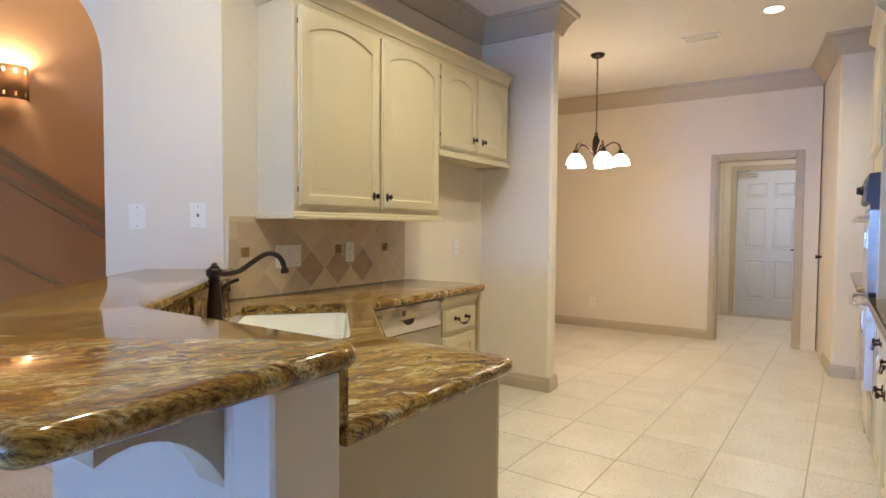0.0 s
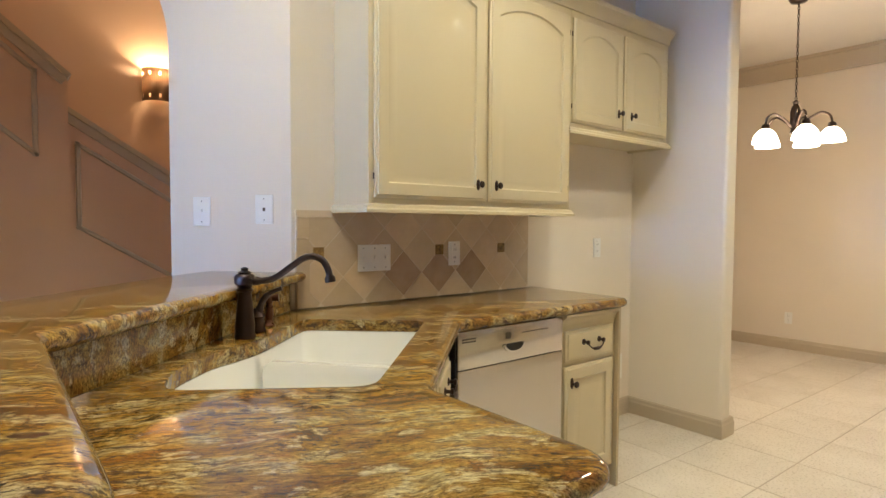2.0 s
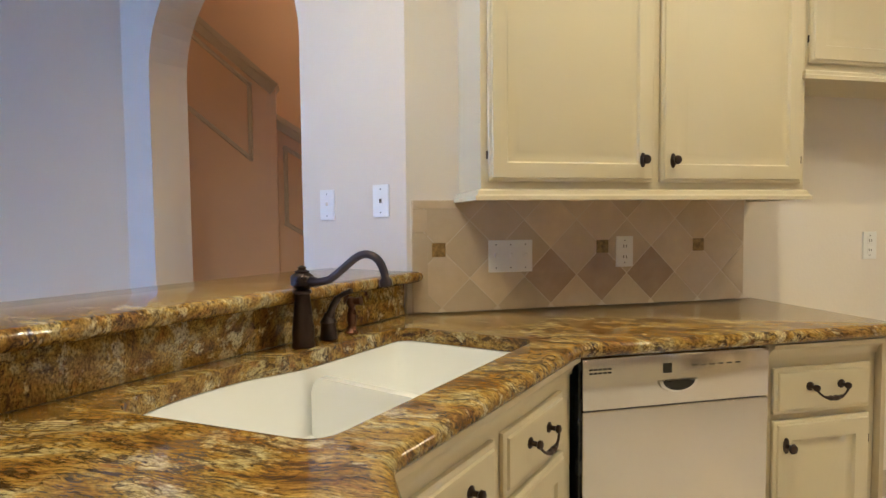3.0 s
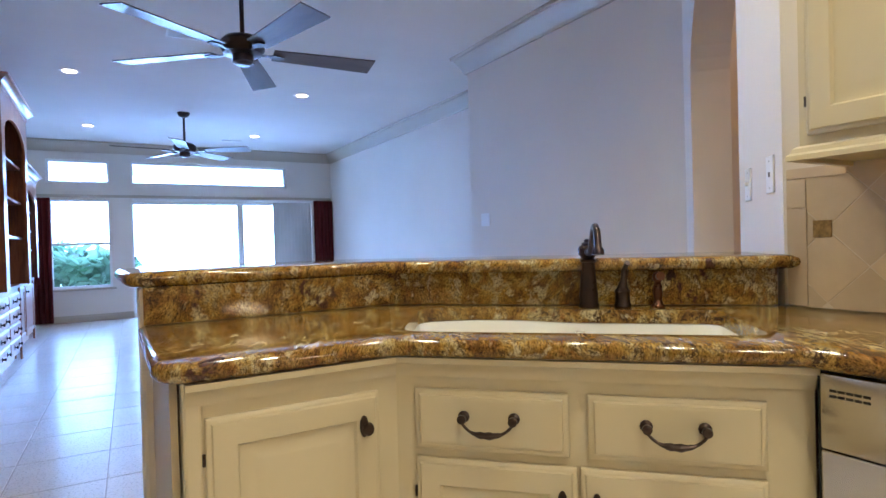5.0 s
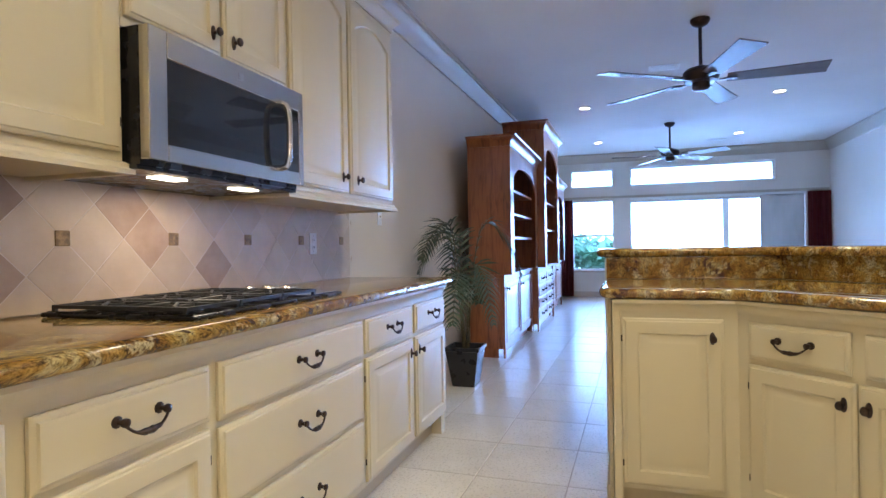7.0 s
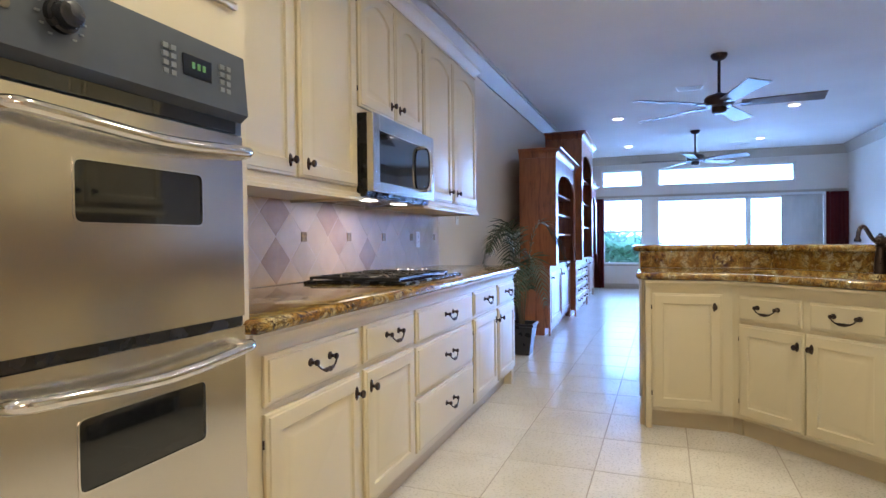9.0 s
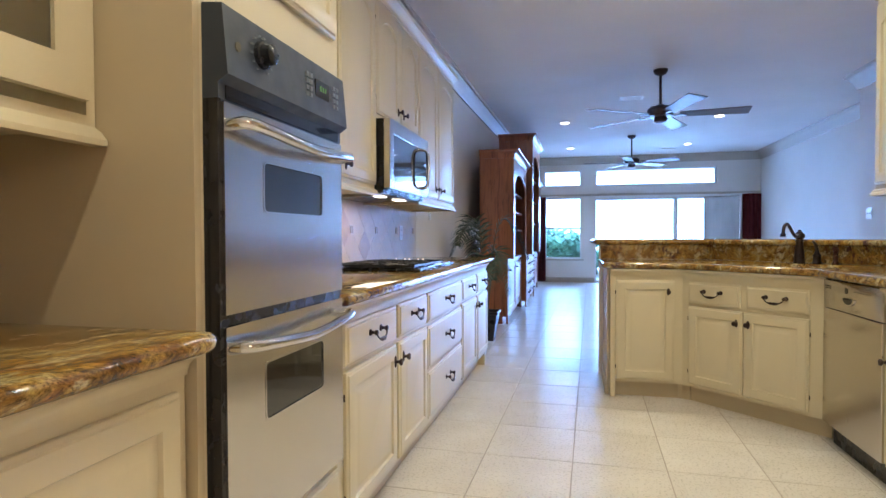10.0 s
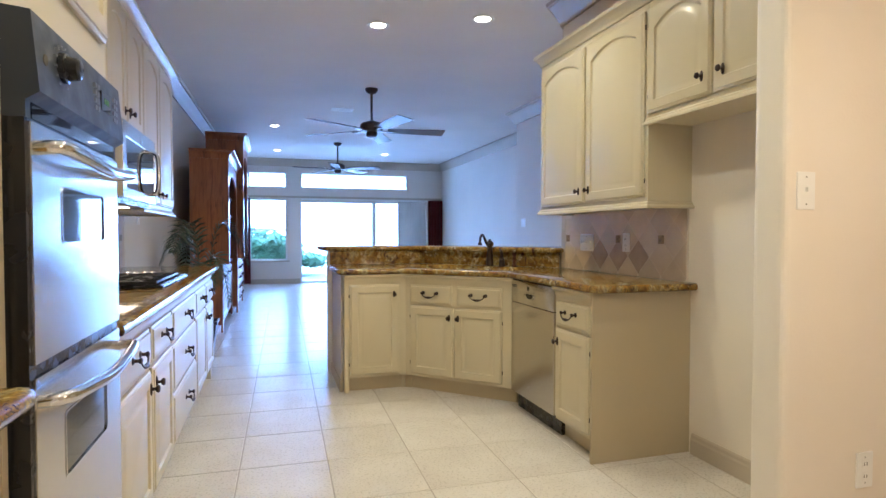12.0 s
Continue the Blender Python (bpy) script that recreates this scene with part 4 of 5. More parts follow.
def double_oven():
    t = thing("double_wall_oven", pose(0.46, 3.965, 0, 0, 0, 90), "stainless double wall oven with black control panel", "oven")
    w = 0.575
    part("case", block(-0.003, w + 0.006, -0.50, -0.0385, 0.385, 1.535), BLACK, t)
    side = bmesh.new()
    box(side, w + 0.0005, w + 0.012, -0.04, -0.006, 0.39, 1.345)
    part("side_trim", side, BLACK, t)
    pan = bmesh.new()
    loops(pan, [[(x, y, z) for y, z in ((-0.04, 1.345), (-0.004, 1.345), (-0.004, 1.375), (0.018, 1.39), (0.006, 1.53), (-0.04, 1.535))] for x in (-0.002, w + 0.012)])
    part("control_panel", pan, PANEL, t, "black slanted control panel")
    part("vent_strip", block(0.02, w - 0.01, -0.004, -0.002, 1.346, 1.374), BLACKGLASS, t)
    ring = bmesh.new()
    for k in range(12):
        a = math.radians(-60 + 27 * k)
        cx, cz = 0.455 + 0.040 * math.cos(a), 1.465 + 0.040 * math.sin(a)
        box(ring, cx - 0.0035, cx + 0.0035, 0.0095, 0.0160, cz - 0.0015, cz + 0.0015)
    part("dial_marks", ring, KEYGREY, t, "pale dial markings")
    dial = bmesh.new()
    loops(dial, [[(0.455 + r * math.cos(a), 0.012 + d, 1.465 + r * math.sin(a)) for a in [2 * math.pi * k / 18 for k in range(18)]] for r, d in ((0.030, 0), (0.029, 0.01), (0.024, 0.012), (0.022, 0.03), (0.018, 0.033))])
    part("dial", dial, BLACK, t, "black rotary dial", True)
    part("display", block(0.115, 0.195, 0.0105, 0.0155, 1.44, 1.485), BLACKGLASS, t)
    dig = bmesh.new()
    for k in range(3):
        box(dig, 0.133 + k * 0.015, 0.142 + k * 0.015, 0.0155, 0.0162, 1.458, 1.472)
    part("digits", dig, LCD, t, "green clock digits")
    for x, z in [(0.055 + 0.02 * i, 1.43 + 0.017 * j) for i in (0, 1) for j in range(4)] + [(0.215 + 0.02 * i, 1.43 + 0.017 * j) for i in (0, 1) for j in range(4)]:
        part("key", block(x, x + 0.013, 0.0105, 0.0165, z, z + 0.010), KEYGREY, t)
    part("badge", turned(bmesh.new(), [(0.010, 0.0), (0.010, 0.002)], 14), GAP, t).matrix_basis = pose(0.545, 0.013, 1.455, -90, 0, 0)
    for z0, z1, wz0, wz1 in ((0.91, 1.34, 1.122, 1.238), (0.40, 0.885, 0.65, 0.785)):
        fr = bmesh.new()
        x0, x1 = 0.13, 0.432
        for a, b, c, d in ((0, w, z0, wz0), (0, w, wz1, z1), (0, x0, wz0, wz1), (x1, w, wz0, wz1)):
            box(fr, a, b, -0.038, 0.0, c, d)
        bmesh.ops.remove_doubles(fr, verts=fr.verts, dist=1e-5)
        dr = part("oven_door", fr, STEEL, t, "brushed stainless oven door")
        part("window", block(x0, x1, -0.03, -0.002, wz0, wz1), BLACKGLASS, dr, "dark oven glass")
        for q, (cx, cz, sx, sz) in enumerate(((x0, wz0, 1, 1), (x1, wz0, -1, 1), (x1, wz1, -1, -1), (x0, wz1, 1, -1))):
            fan = [(cx, 0.0006, cz)] + [(cx + sx * 0.016 * (1 - math.sin(a)), 0.0006, cz + sz * 0.016 * (1 - math.cos(a))) for a in [math.pi / 2 * k / 5 for k in range(6)]]
            part("window_corner", extruded(bmesh.new(), fan, (0, -0.003, 0)), STEEL, dr)
        edge = filleted([(x0, wz0), (x1, wz0), (x1, wz1), (x0, wz1)], 0.018, 4)
        inner = offset_outline(edge, 0.0035)
        loop = bmesh.new()
        loops(loop, [[(x, y, z) for x, z in o] for o, y in ((edge, -0.004), (edge, 0.0016), (inner, 0.0016), (inner, -0.004))], False, False)
        part("window_rim", loop, CHROME, dr, "thin polished rim")
        zh = z1 - 0.045
        hp = curve_points([(0.015, -0.002, zh), (0.022, 0.035, zh + 0.004), (0.08, 0.048, zh), (w / 2, 0.055, zh - 0.012), (w - 0.08, 0.048, zh), (w - 0.022, 0.035, zh + 0.004), (w - 0.015, -0.002, zh)], 6)
        part("handle", tube(bmesh.new(), hp, 0.013, 10), CHROME, dr, "curved polished bar handle", True)
    part("gap_trim", block(0.0, w, -0.038, -0.006, 0.886, 0.914), BLACK, t)


double_oven()

# ---- counter beyond the ovens ----
base_unit(pose(FE, 4.59, 0, 0, 0, 90), 1.46, 0.62, [("door", 0.03, 0.70, 0.125, 0.775, None), ("door", 0.76, 1.42, 0.125, 0.775, None)], "cream base cabinet past the ovens")
solid("countertop_north", slab(filleted([(0.435, 4.588), (XE + 0.02, 4.588), (XE + 0.02, 6.08), (0.435, 6.08)], [0.03, 0, 0, 0], 4), 0.85, COUNTER), GRANITE, "polished granite countertop past the ovens", "countertop", "", True)
nu = thing("wall_cabinet", pose(0.72, 4.59, 0, 0, 0, 90), "cream glass-door wall cabinet past the ovens", "cabinet", "kitchen wall cabinets")
for nm, a, b, c, d, e, f in (("back_panel", 0, 1.46, -0.427, -0.40, 1.285, 2.30), ("side_panel", 0, 0.02, -0.40, 0, 1.285, 2.30), ("side_panel", 1.44, 1.46, -0.40, 0, 1.285, 2.30), ("floor_panel", 0.02, 1.44, -0.40, 0, 1.285, 1.31), ("top_panel", 0.02, 1.44, -0.40, 0, 2.28, 2.30)):
    part(nm, block(a, b, c, d, e, f), CREAM, nu)
for x0, x1 in ((0.03, 0.715), (0.735, 1.43)):
    fr = bmesh.new()
    for a, b, c, d in ((x0, x0 + 0.075, 1.335, 2.265), (x1 - 0.075, x1, 1.335, 2.265), (x0 + 0.075, x1 - 0.075, 1.335, 1.41), (x0 + 0.075, x1 - 0.075, 2.19, 2.265)):
        box(fr, a, b, 0.001, 0.02, c, d)
    dd = part("door_frame", fr, CREAM, nu)
    part("pane", block(x0 + 0.075, x1 - 0.075, 0.006, 0.010, 1.41, 2.19), GLASS, dd)
part("light_rail", moulding(bmesh.new(), [(0, 0), (1.46, 0)], [(0, 0), (0.03, 0), (0.03, 0.012), (0.014, 0.03), (0, 0.04)], 1.25), CREAM, nu, "", True)

# ---- lamps of the place, plus two added cans ----
# the last two cans are out of view, added to brighten the kitchen
CANS = [(-0.02, -3.68), (-2.28, -3.68), (-0.08, -6.39), (-2.31, -6.37), (-0.795, 1.07), (-1.567, 1.445), (-0.09, 5.15), (-0.95, 2.75), (-0.45, 3.9)]


def can_light():
    t = thing("recessed_light", Matrix.Translation((*CANS[0], H)), "lit round recessed ceiling light with white trim", "ceiling light", "recessed ceiling lights")
    part("trim_ring", turned(bmesh.new(), [(0.062, -0.001), (0.064, -0.006), (0.088, -0.006), (0.094, -0.001)], 24, caps=False), WHITE, t, "white trim ring", True)
    part("lens", turned(bmesh.new(), [(0.063, -0.0015), (0.03, -0.003), (0.002, -0.0035)], 24), BULB, t, "bright lamp face", True)
    return t


can_gain = [1, 1, 1, 1, 4.8, 2.5, 4.2, 4.4, 3.7]
first_can = can_light()
for i, (x, y) in enumerate(CANS):
    if i:
        copy_thing(first_can, Matrix.Translation((x, y, H)))
    lamp = new("can_lamp", bpy.data.lights.new("can_lamp", "SPOT"))
    lamp.data.energy, lamp.data.spot_size, lamp.data.spot_blend, lamp.data.shadow_soft_size, lamp.data.color = CAN_POWER * can_gain[i], radians(152), 0.8, 0.06, LAMP_WARM
    lamp.matrix_world = look((x, y, H - 0.03), (x, y, 0))

# ---- daylight outside ----
outside = thing("backdrop", Matrix.Identity(4), "overexposed bright sky outside the windows", "backdrop", "", "structure")
part("sky_sheet", block(-12, 9, -16.1, -16.0, -0.2, 9), DAY, outside)
solid("ground", block(-12, 9, -16, -7.95, -0.35, -0.13), PATIO, "pale patio paving outside the sliding door", "ground")

solid("patio_roof", block(-12, 9, -11.6, -7.95, 2.78, 2.92), DOORWHITE, "pale porch ceiling over the patio", "porch roof")


# windows: frames, panes, sills
def window_set(name, x0, x1, z0, z1, bars, label):
    t = thing(name, Matrix.Translation((0, -7.86, 0)), label, "window", "", "structure")
    fr = bmesh.new()
    for a, b, c, d in ((x0, x0 + 0.035, z0, z1), (x1 - 0.035, x1, z0, z1), (x0 + 0.035, x1 - 0.035, z0, z0 + 0.035), (x0 + 0.035, x1 - 0.035, z1 - 0.035, z1)):
        box(fr, a, b, -0.03, 0.03, c, d)
    part("window_frame", fr, WHITE, t)
    for a, b, c, d in bars:
        part("bar", block(a, b, -0.025, 0.025, c, d), WHITE, t)
    pane = part("pane", block(x0 + 0.035, x1 - 0.035, -0.004, 0.0, z0 + 0.035, z1 - 0.035), GLASS, t)
    pane.visible_shadow = False
    return t


window_set("window_1", -0.31, 0.52, 0.53, 1.94, [(-0.275, 0.485, 1.21, 1.25)], "white framed single-hung window, very bright outside")
window_set("window_2", -0.31, 0.54, 2.19, 2.56, [], "white framed transom window")
window_set("window_3", -3.155, -0.61, 2.19, 2.565, [], "wide white framed transom window")
window_set("window_4", -3.62, -0.60, 0.0, 1.90, [(-2.38, -2.28, 0.035, 1.865), (-0.565, -0.50, 0.035, 1.865)], "white framed sliding glass door")
sill = thing("window_sill_1", Matrix.Identity(4), "painted window sill", "sill", "", "structure")
part("board", block(-0.36, 0.57, -7.80, -7.74, 0.495, 0.528, 0.006), TRIM, sill)
solid("trim_header", block(-4.0, 0.96, -7.778, -7.755, 1.965, 2.01, 0.004), TRIM, "taupe header strip over the windows", "trim")


def drape(name, x0, x1, z0, z1, y, folds, material, label):
    t = thing(name, Matrix.Identity(4), label, "curtain")
    bm = bmesh.new()
    n = folds * 8
    rows = []
    for z, amp in ((z0, 0.032), (z0 + (z1 - z0) * 0.5, 0.026), (z1, 0.018)):
        rows.append([bm.verts.new((x0 + (x1 - x0) * k / n, y + amp * math.sin(2 * math.pi * folds * k / n + 0.4 * math.sin(k)), z)) for k in range(n + 1)])
    for a, b in zip(rows, rows[1:]):
        for i in range(n):
            bm.faces.new((a[i], a[i + 1], b[i + 1], b[i]))
    bmesh.ops.solidify(bm, geom=bm.faces[:], thickness=0.004)
    part("fabric", bm, material, t, "", True)
    return t


drape("curtain", -4.01, -3.64, 0.02, 1.95, -7.70, 5, RED, "dark red floor-length curtain beside the sliding door")
drape("curtain", 0.49, 0.76, 0.02, 1.95, -7.70, 4, RED, "dark red floor-length curtain beside the window")
bl = thing("vertical_blind", Matrix.Identity(4), "pale vertical blind drawn aside at the sliding door", "blind")
part("head_rail", block(-3.63, -0.62, -7.765, -7.72, 1.915, 1.955), WHITE, bl)
for k in range(11):
    x = -3.60 + k * 0.064
    part("slat", extruded(bmesh.new(), [(x, -7.76, 0.03), (x + 0.072, -7.742, 0.03), (x + 0.072, -7.742, 1.914), (x, -7.76, 1.914)], (-0.001, 0.002, 0)), BLIND, bl)


def foliage(name, m, spread, height, count, label):
    t = thing(name, m, label, "tree")
    tr = tube(bmesh.new(), [(0, 0, 0), (0.05, 0, height * 0.35), (0.0, 0.05, height * 0.6)], [0.12, 0.09, 0.06], 8)
    part("trunk", tr, STALK, t)
    rnd = random.Random(5)
    bm = bmesh.new()
    for k in range(count):
        a, r = rnd.uniform(0, 2 * math.pi), spread * math.sqrt(rnd.random())
        z = height * (0.35 + 0.65 * rnd.random() * (1 - 0.5 * r / spread))
        c = Vector((r * math.cos(a), r * math.sin(a), z))
        u = Vector((rnd.uniform(-1, 1), rnd.uniform(-1, 1), rnd.uniform(-0.6, 0.8))).normalized()
        v = u.orthogonal().normalized()
        s = rnd.uniform(0.10, 0.22)
        bm.faces.new([bm.verts.new(c + s * p) for p in (u, 0.3 * v, -u, -0.3 * v)])
    part("crown", bm, TREE, t)


foliage("garden_tree", Matrix.Translation((0.45, -11.5, -0.13)), 1.25, 1.55, 1500, "leafy garden tree seen through the window")
foliage("garden_shrub", Matrix.Translation((-0.75, -12.5, -0.13)), 0.9, 0.8, 700, "low garden shrub beyond the sliding door")


# ---- ceiling fans ----
def ceiling_fan(x, y, turn_deg, radius, drop, label):
    t = thing("ceiling_fan", Matrix.Translation((x, y, H)), label, "ceiling fan", "ceiling fans")
    part("canopy", turned(bmesh.new(), [(0.075, -0.001), (0.075, -0.02), (0.055, -0.05), (0.02, -0.065)], 24), BRONZE, t, "", True)
    part("rod", tube(bmesh.new(), [(0, 0, -0.06), (0, 0, -drop + 0.09)], 0.014, 12), BRONZE, t, "", True)
    part("motor", turned(bmesh.new(), [(0.025, -drop + 0.10), (0.05, -drop + 0.085), (0.11, -drop + 0.07), (0.135, -drop + 0.045), (0.138, -drop + 0.0), (0.12, -drop - 0.03), (0.07, -drop - 0.04)], 28), BRONZE, t, "dark bronze motor housing", True)
    part("cap", turned(bmesh.new(), [(0.065, -drop - 0.04), (0.065, -drop - 0.085), (0.045, -drop - 0.10), (0.01, -drop - 0.103)], 24), BRONZE, t, "", True)
    for k in range(5):
        b = bmesh.new()
        tilt = -0.18
        box(b, 0.19, radius, -0.075, 0.085, -0.004, 0.004)
        for v in b.verts:
            v.co.y *= 0.82 + 0.32 * (v.co.x - 0.19) / (radius - 0.19)
            v.co.z += v.co.y * tilt
        blade = part("blade", b, DARKWOOD, t, "dark wood blade")
        blade.matrix_basis = pose(0, 0, -drop - 0.015, 0, 0, turn_deg + 72 * k)
        arm = bmesh.new()
        loops(arm, [[(r, s * w, -0.008 + d) for s, d in ((-1, -0.004), (1, -0.004), (1, 0.004), (-1, 0.004))] for r, w in ((0.10, 0.012), (0.16, 0.010), (0.20, 0.035), (0.26, 0.02))])
        part("blade_iron", arm, BRONZE, t).matrix_basis = pose(0, 0, -drop - 0.02, 0, 0, turn_deg + 72 * k)
    return t


ceiling_fan(-1.092, -0.97, 32, 0.87, 0.47, "dark bronze ceiling fan with five wood blades")
ceiling_fan(-1.16, -5.10, 6, 0.83, 0.47, "dark bronze ceiling fan near the windows")


# ---- chandelier ----
def chandelier():
    t = thing("chandelier", Matrix.Translation((-1.535, 5.51, H)), "bronze five-arm chandelier with lit white glass shades", "chandelier")
    part("canopy", turned(bmesh.new(), [(0.065, -0.001), (0.065, -0.01), (0.05, -0.03), (0.012, -0.04)], 22), BRONZE, t, "", True)
    ch = bmesh.new()
    for k in range(26):
        z = -0.045 - k * 0.0265
        d = (1, 0) if k % 2 else (0, 1)
        ring = [(d[0] * 0.007 * math.cos(a), d[1] * 0.007 * math.cos(a), z + 0.017 * math.sin(a)) for a in [2 * math.pi * j / 8 for j in range(9)]]
        tube(ch, ring, 0.0025, 5)
    part("chain", ch, BRONZE, t)
    part("stem", turned(bmesh.new(), [(0.008, -0.72), (0.022, -0.735), (0.014, -0.75), (0.026, -0.77), (0.034, -0.80), (0.034, -0.90), (0.026, -0.93), (0.034, -0.95), (0.02, -0.98), (0.008, -1.0), (0.012, -1.012), (0.003, -1.02)], 20), BRONZE, t, "", True)
    for k in range(5):
        a = math.radians(18 + 72 * k)
        c, s = math.cos(a), math.sin(a)
        pts = curve_points([(0.03 * c, 0.03 * s, -0.91), (0.08 * c, 0.08 * s, -0.86), (0.15 * c, 0.15 * s, -0.82), (0.205 * c, 0.205 * s, -0.845), (0.22 * c, 0.22 * s, -0.90)], 5)
        arm = part("arm", tube(bmesh.new(), pts, 0.008, 8), BRONZE, t, "", True)
        part("fitter", turned(bmesh.new(), [(0.02, -0.895), (0.026, -0.91), (0.030, -0.935)], 14, (0.22 * c, 0.22 * s)), BRONZE, arm, "", True)
        part("shade", turned(bmesh.new(), [(0.030, -0.93), (0.05, -0.945), (0.072, -0.975), (0.084, -1.015), (0.086, -1.03), (0.083, -1.03), (0.070, -0.98), (0.028, -0.94)], 20, (0.22 * c, 0.22 * s), caps=False), SHADE, arm, "lit white glass shade", True)
    lamp = new("chandelier_lamp", bpy.data.lights.new("chandelier_lamp", "POINT"))
    lamp.data.energy, lamp.data.shadow_soft_size, lamp.data.color = 35, 0.25, (1.0, 0.76, 0.49)
    lamp.location = (-1.535, 5.51, H - 1.09)


chandelier()


def air_vent(x, y, w, d, label):
    t = thing("ceiling_vent", Matrix.Translation((x, y, H)), label, "vent", "ceiling vents")
    fr = bmesh.new()
    for a, b, c, e in ((-w, w, -d, -d + 0.018), (-w, w, d - 0.018, d), (-w, -w + 0.018, -d + 0.018, d - 0.018), (w - 0.018, w, -d + 0.018, d - 0.018)):
        box(fr, a, b, c, e, -0.010, -0.001)
    part("frame", fr, WHITE, t)
    part("backing", block(-w + 0.018, w - 0.018, -d + 0.018, d - 0.018, -0.003, -0.001), GAP, t)
    for k in range(6):
        yy = -d + 0.022 + k * (2 * d - 0.05) / 6
        part("slat", block(-w + 0.018, w - 0.018, yy, yy + 0.010, -0.009, -0.004), WHITE, t)


air_vent(-0.65, 5.52, 0.15, 0.075, "white louvred ceiling vent in the breakfast nook")
air_vent(-0.9, -2.2, 0.15, 0.09, "white louvred ceiling vent near the fan")
air_vent(-2.05, -6.9, 0.15, 0.07, "white louvred ceiling vent by the windows")


# ---- switches and outlets; in the frame +y is out of the wall ----
def wall_plate(m, w, h, kind, label):
    t = thing("wall_plate", m, label, "outlet" if kind == "outlet" else "switch", "switch and outlet plates")
    part("plate", block(-w / 2, w / 2, 0, 0.006, -h / 2, h / 2, 0.002), WHITE, t)
    gangs = max(1, round(w / 0.06))
    for g in range(gangs):
        x = (g - (gangs - 1) / 2) * w / gangs
        if kind == "outlet":
            for z in (-0.02, 0.02):
                part("socket", block(x - 0.014, x + 0.014, 0.006, 0.008, z - 0.013, z + 0.013, 0.001), WHITE, t)
                part("slots", box(block(x - 0.007, x - 0.004, 0.008, 0.0085, z - 0.005, z + 0.005), x + 0.004, x + 0.007, 0.008, 0.0085, z - 0.005, z + 0.005), GAP, t)
        elif kind == "jack":
            part("jack", block(x - 0.005, x + 0.005, 0.006, 0.008, -0.007, 0.007), GAP, t)
        else:
            part("toggle", block(x - 0.005, x + 0.005, 0.006, 0.016, -0.004, 0.010, 0.001), WHITE, t)
        for z in (-h * 0.36, h * 0.36):
            part("screw", block(x - 0.002, x + 0.002, 0.006, 0.0066, z - 0.002, z + 0.002), GAP, t)
    return t


def on_diag(s, z):
    return pose(XW - s * S2, 1.9 - s * S2, z, 0, 0, -135)


wall_plate(on_diag(0.366, 1.275), 0.072, 0.115, "switch", "white toggle switch plate on the diagonal wall")
wall_plate(on_diag(0.108, 1.284), 0.072, 0.115, "jack", "white telephone jack plate on the diagonal wall")
wall_plate(pose(XW + 0.012, 2.272, 1.083, 0, 0, -90), 0.165, 0.115, "switch", "white triple switch plate on the tiled backsplash")
wall_plate(pose(XW + 0.012, 2.722, 1.09, 0, 0, -90), 0.07, 0.115, "outlet", "white outlet on the tiled backsplash")
wall_plate(pose(XW, 3.87, 1.09, 0, 0, -90), 0.07, 0.115, "outlet", "white outlet plate in the refrigerator niche")
wall_plate(pose(XW, 4.12, 0.32, 0, 0, -90), 0.07, 0.16, "jack", "white water box plate low in the refrigerator niche")
wall_plate(pose(XE - 0.012, 1.255, 1.095, 0, 0, 90), 0.07, 0.115, "outlet", "white outlet beside the cooktop")
wall_plate(pose(XE - 0.012, 3.36, 1.093, 0, 0, 90), 0.11, 0.12, "outlet", "white double outlet on the tiled backsplash")
wall_plate(pose(1.13, 0.38, 1.278, 0, 0, 90), 0.07, 0.115, "switch", "white switch plate past the wall cabinets")
wall_plate(pose(-3.27, -1.43, 1.294, 0, 0, -90), 0.13, 0.115, "switch", "white double switch plate in the living room")
wall_plate(pose(-2.13, 7.18, 0.312, 0, 0, 180), 0.07, 0.115, "outlet", "white outlet low on the breakfast nook wall")
wall_plate(pose(-1.50, 4.365, 1.274, 0, 0, 0), 0.07, 0.115, "switch", "white switch plate on the wall stub")
wall_plate(pose(-1.765, 4.365, 0.382, 0, 0, 0), 0.07, 0.115, "outlet", "white outlet low on the wall stub")


# ---- back hall door ----
def six_panel_door():
    t = thing("entry_door", pose(0.012, 9.53, 0, 0, 0, 180), "closed white six-panel entry door with closer", "door")
    w, h = 0.845, 2.055
    slab_part = part("leaf", block(0, w, -0.04, 0, 0.008, h), DOORWHITE, t)
    for x0, x1 in ((0.12, 0.39), (0.455, 0.725)):
        for z0, z1 in ((0.22, 0.80), (0.95, 1.55), (1.68, 1.90)):
            pm = part("panel", panel_mesh(x1 - x0, z1 - z0, [(0, 0, 0), (0.0, 0.010, 0), (0.014, 0.014, 0), (0.030, 0.001, 0), (0.055, 0.010, 0), (0.06, 0.011, 0)]), DOORWHITE, slab_part)
            pm.location = (x0, 0.0, z0)
    part("lever", tube(bmesh.new(), [(0.07, 0.0, 0.95), (0.07, 0.045, 0.95), (0.16, 0.05, 0.952)], 0.011, 8), BRONZE, t, "dark lever handle", True)
    part("deadbolt", turned(bmesh.new(), [(0.028, 0), (0.028, 0.012), (0.02, 0.018)], 14), BRONZE, t).matrix_basis = pose(0.07, 0.0, 1.08, -90, 0, 0)
    part("closer", block(w - 0.25, w - 0.02, 0.0, 0.05, h - 0.085, h - 0.035, 0.006), STEEL, t)
    part("closer_arm", tube(bmesh.new(), [(w - 0.2, 0.045, h - 0.035), (w - 0.02, 0.16, h + 0.0), (w - 0.16, 0.01, h + 0.012)], 0.008, 6), STEEL, t)


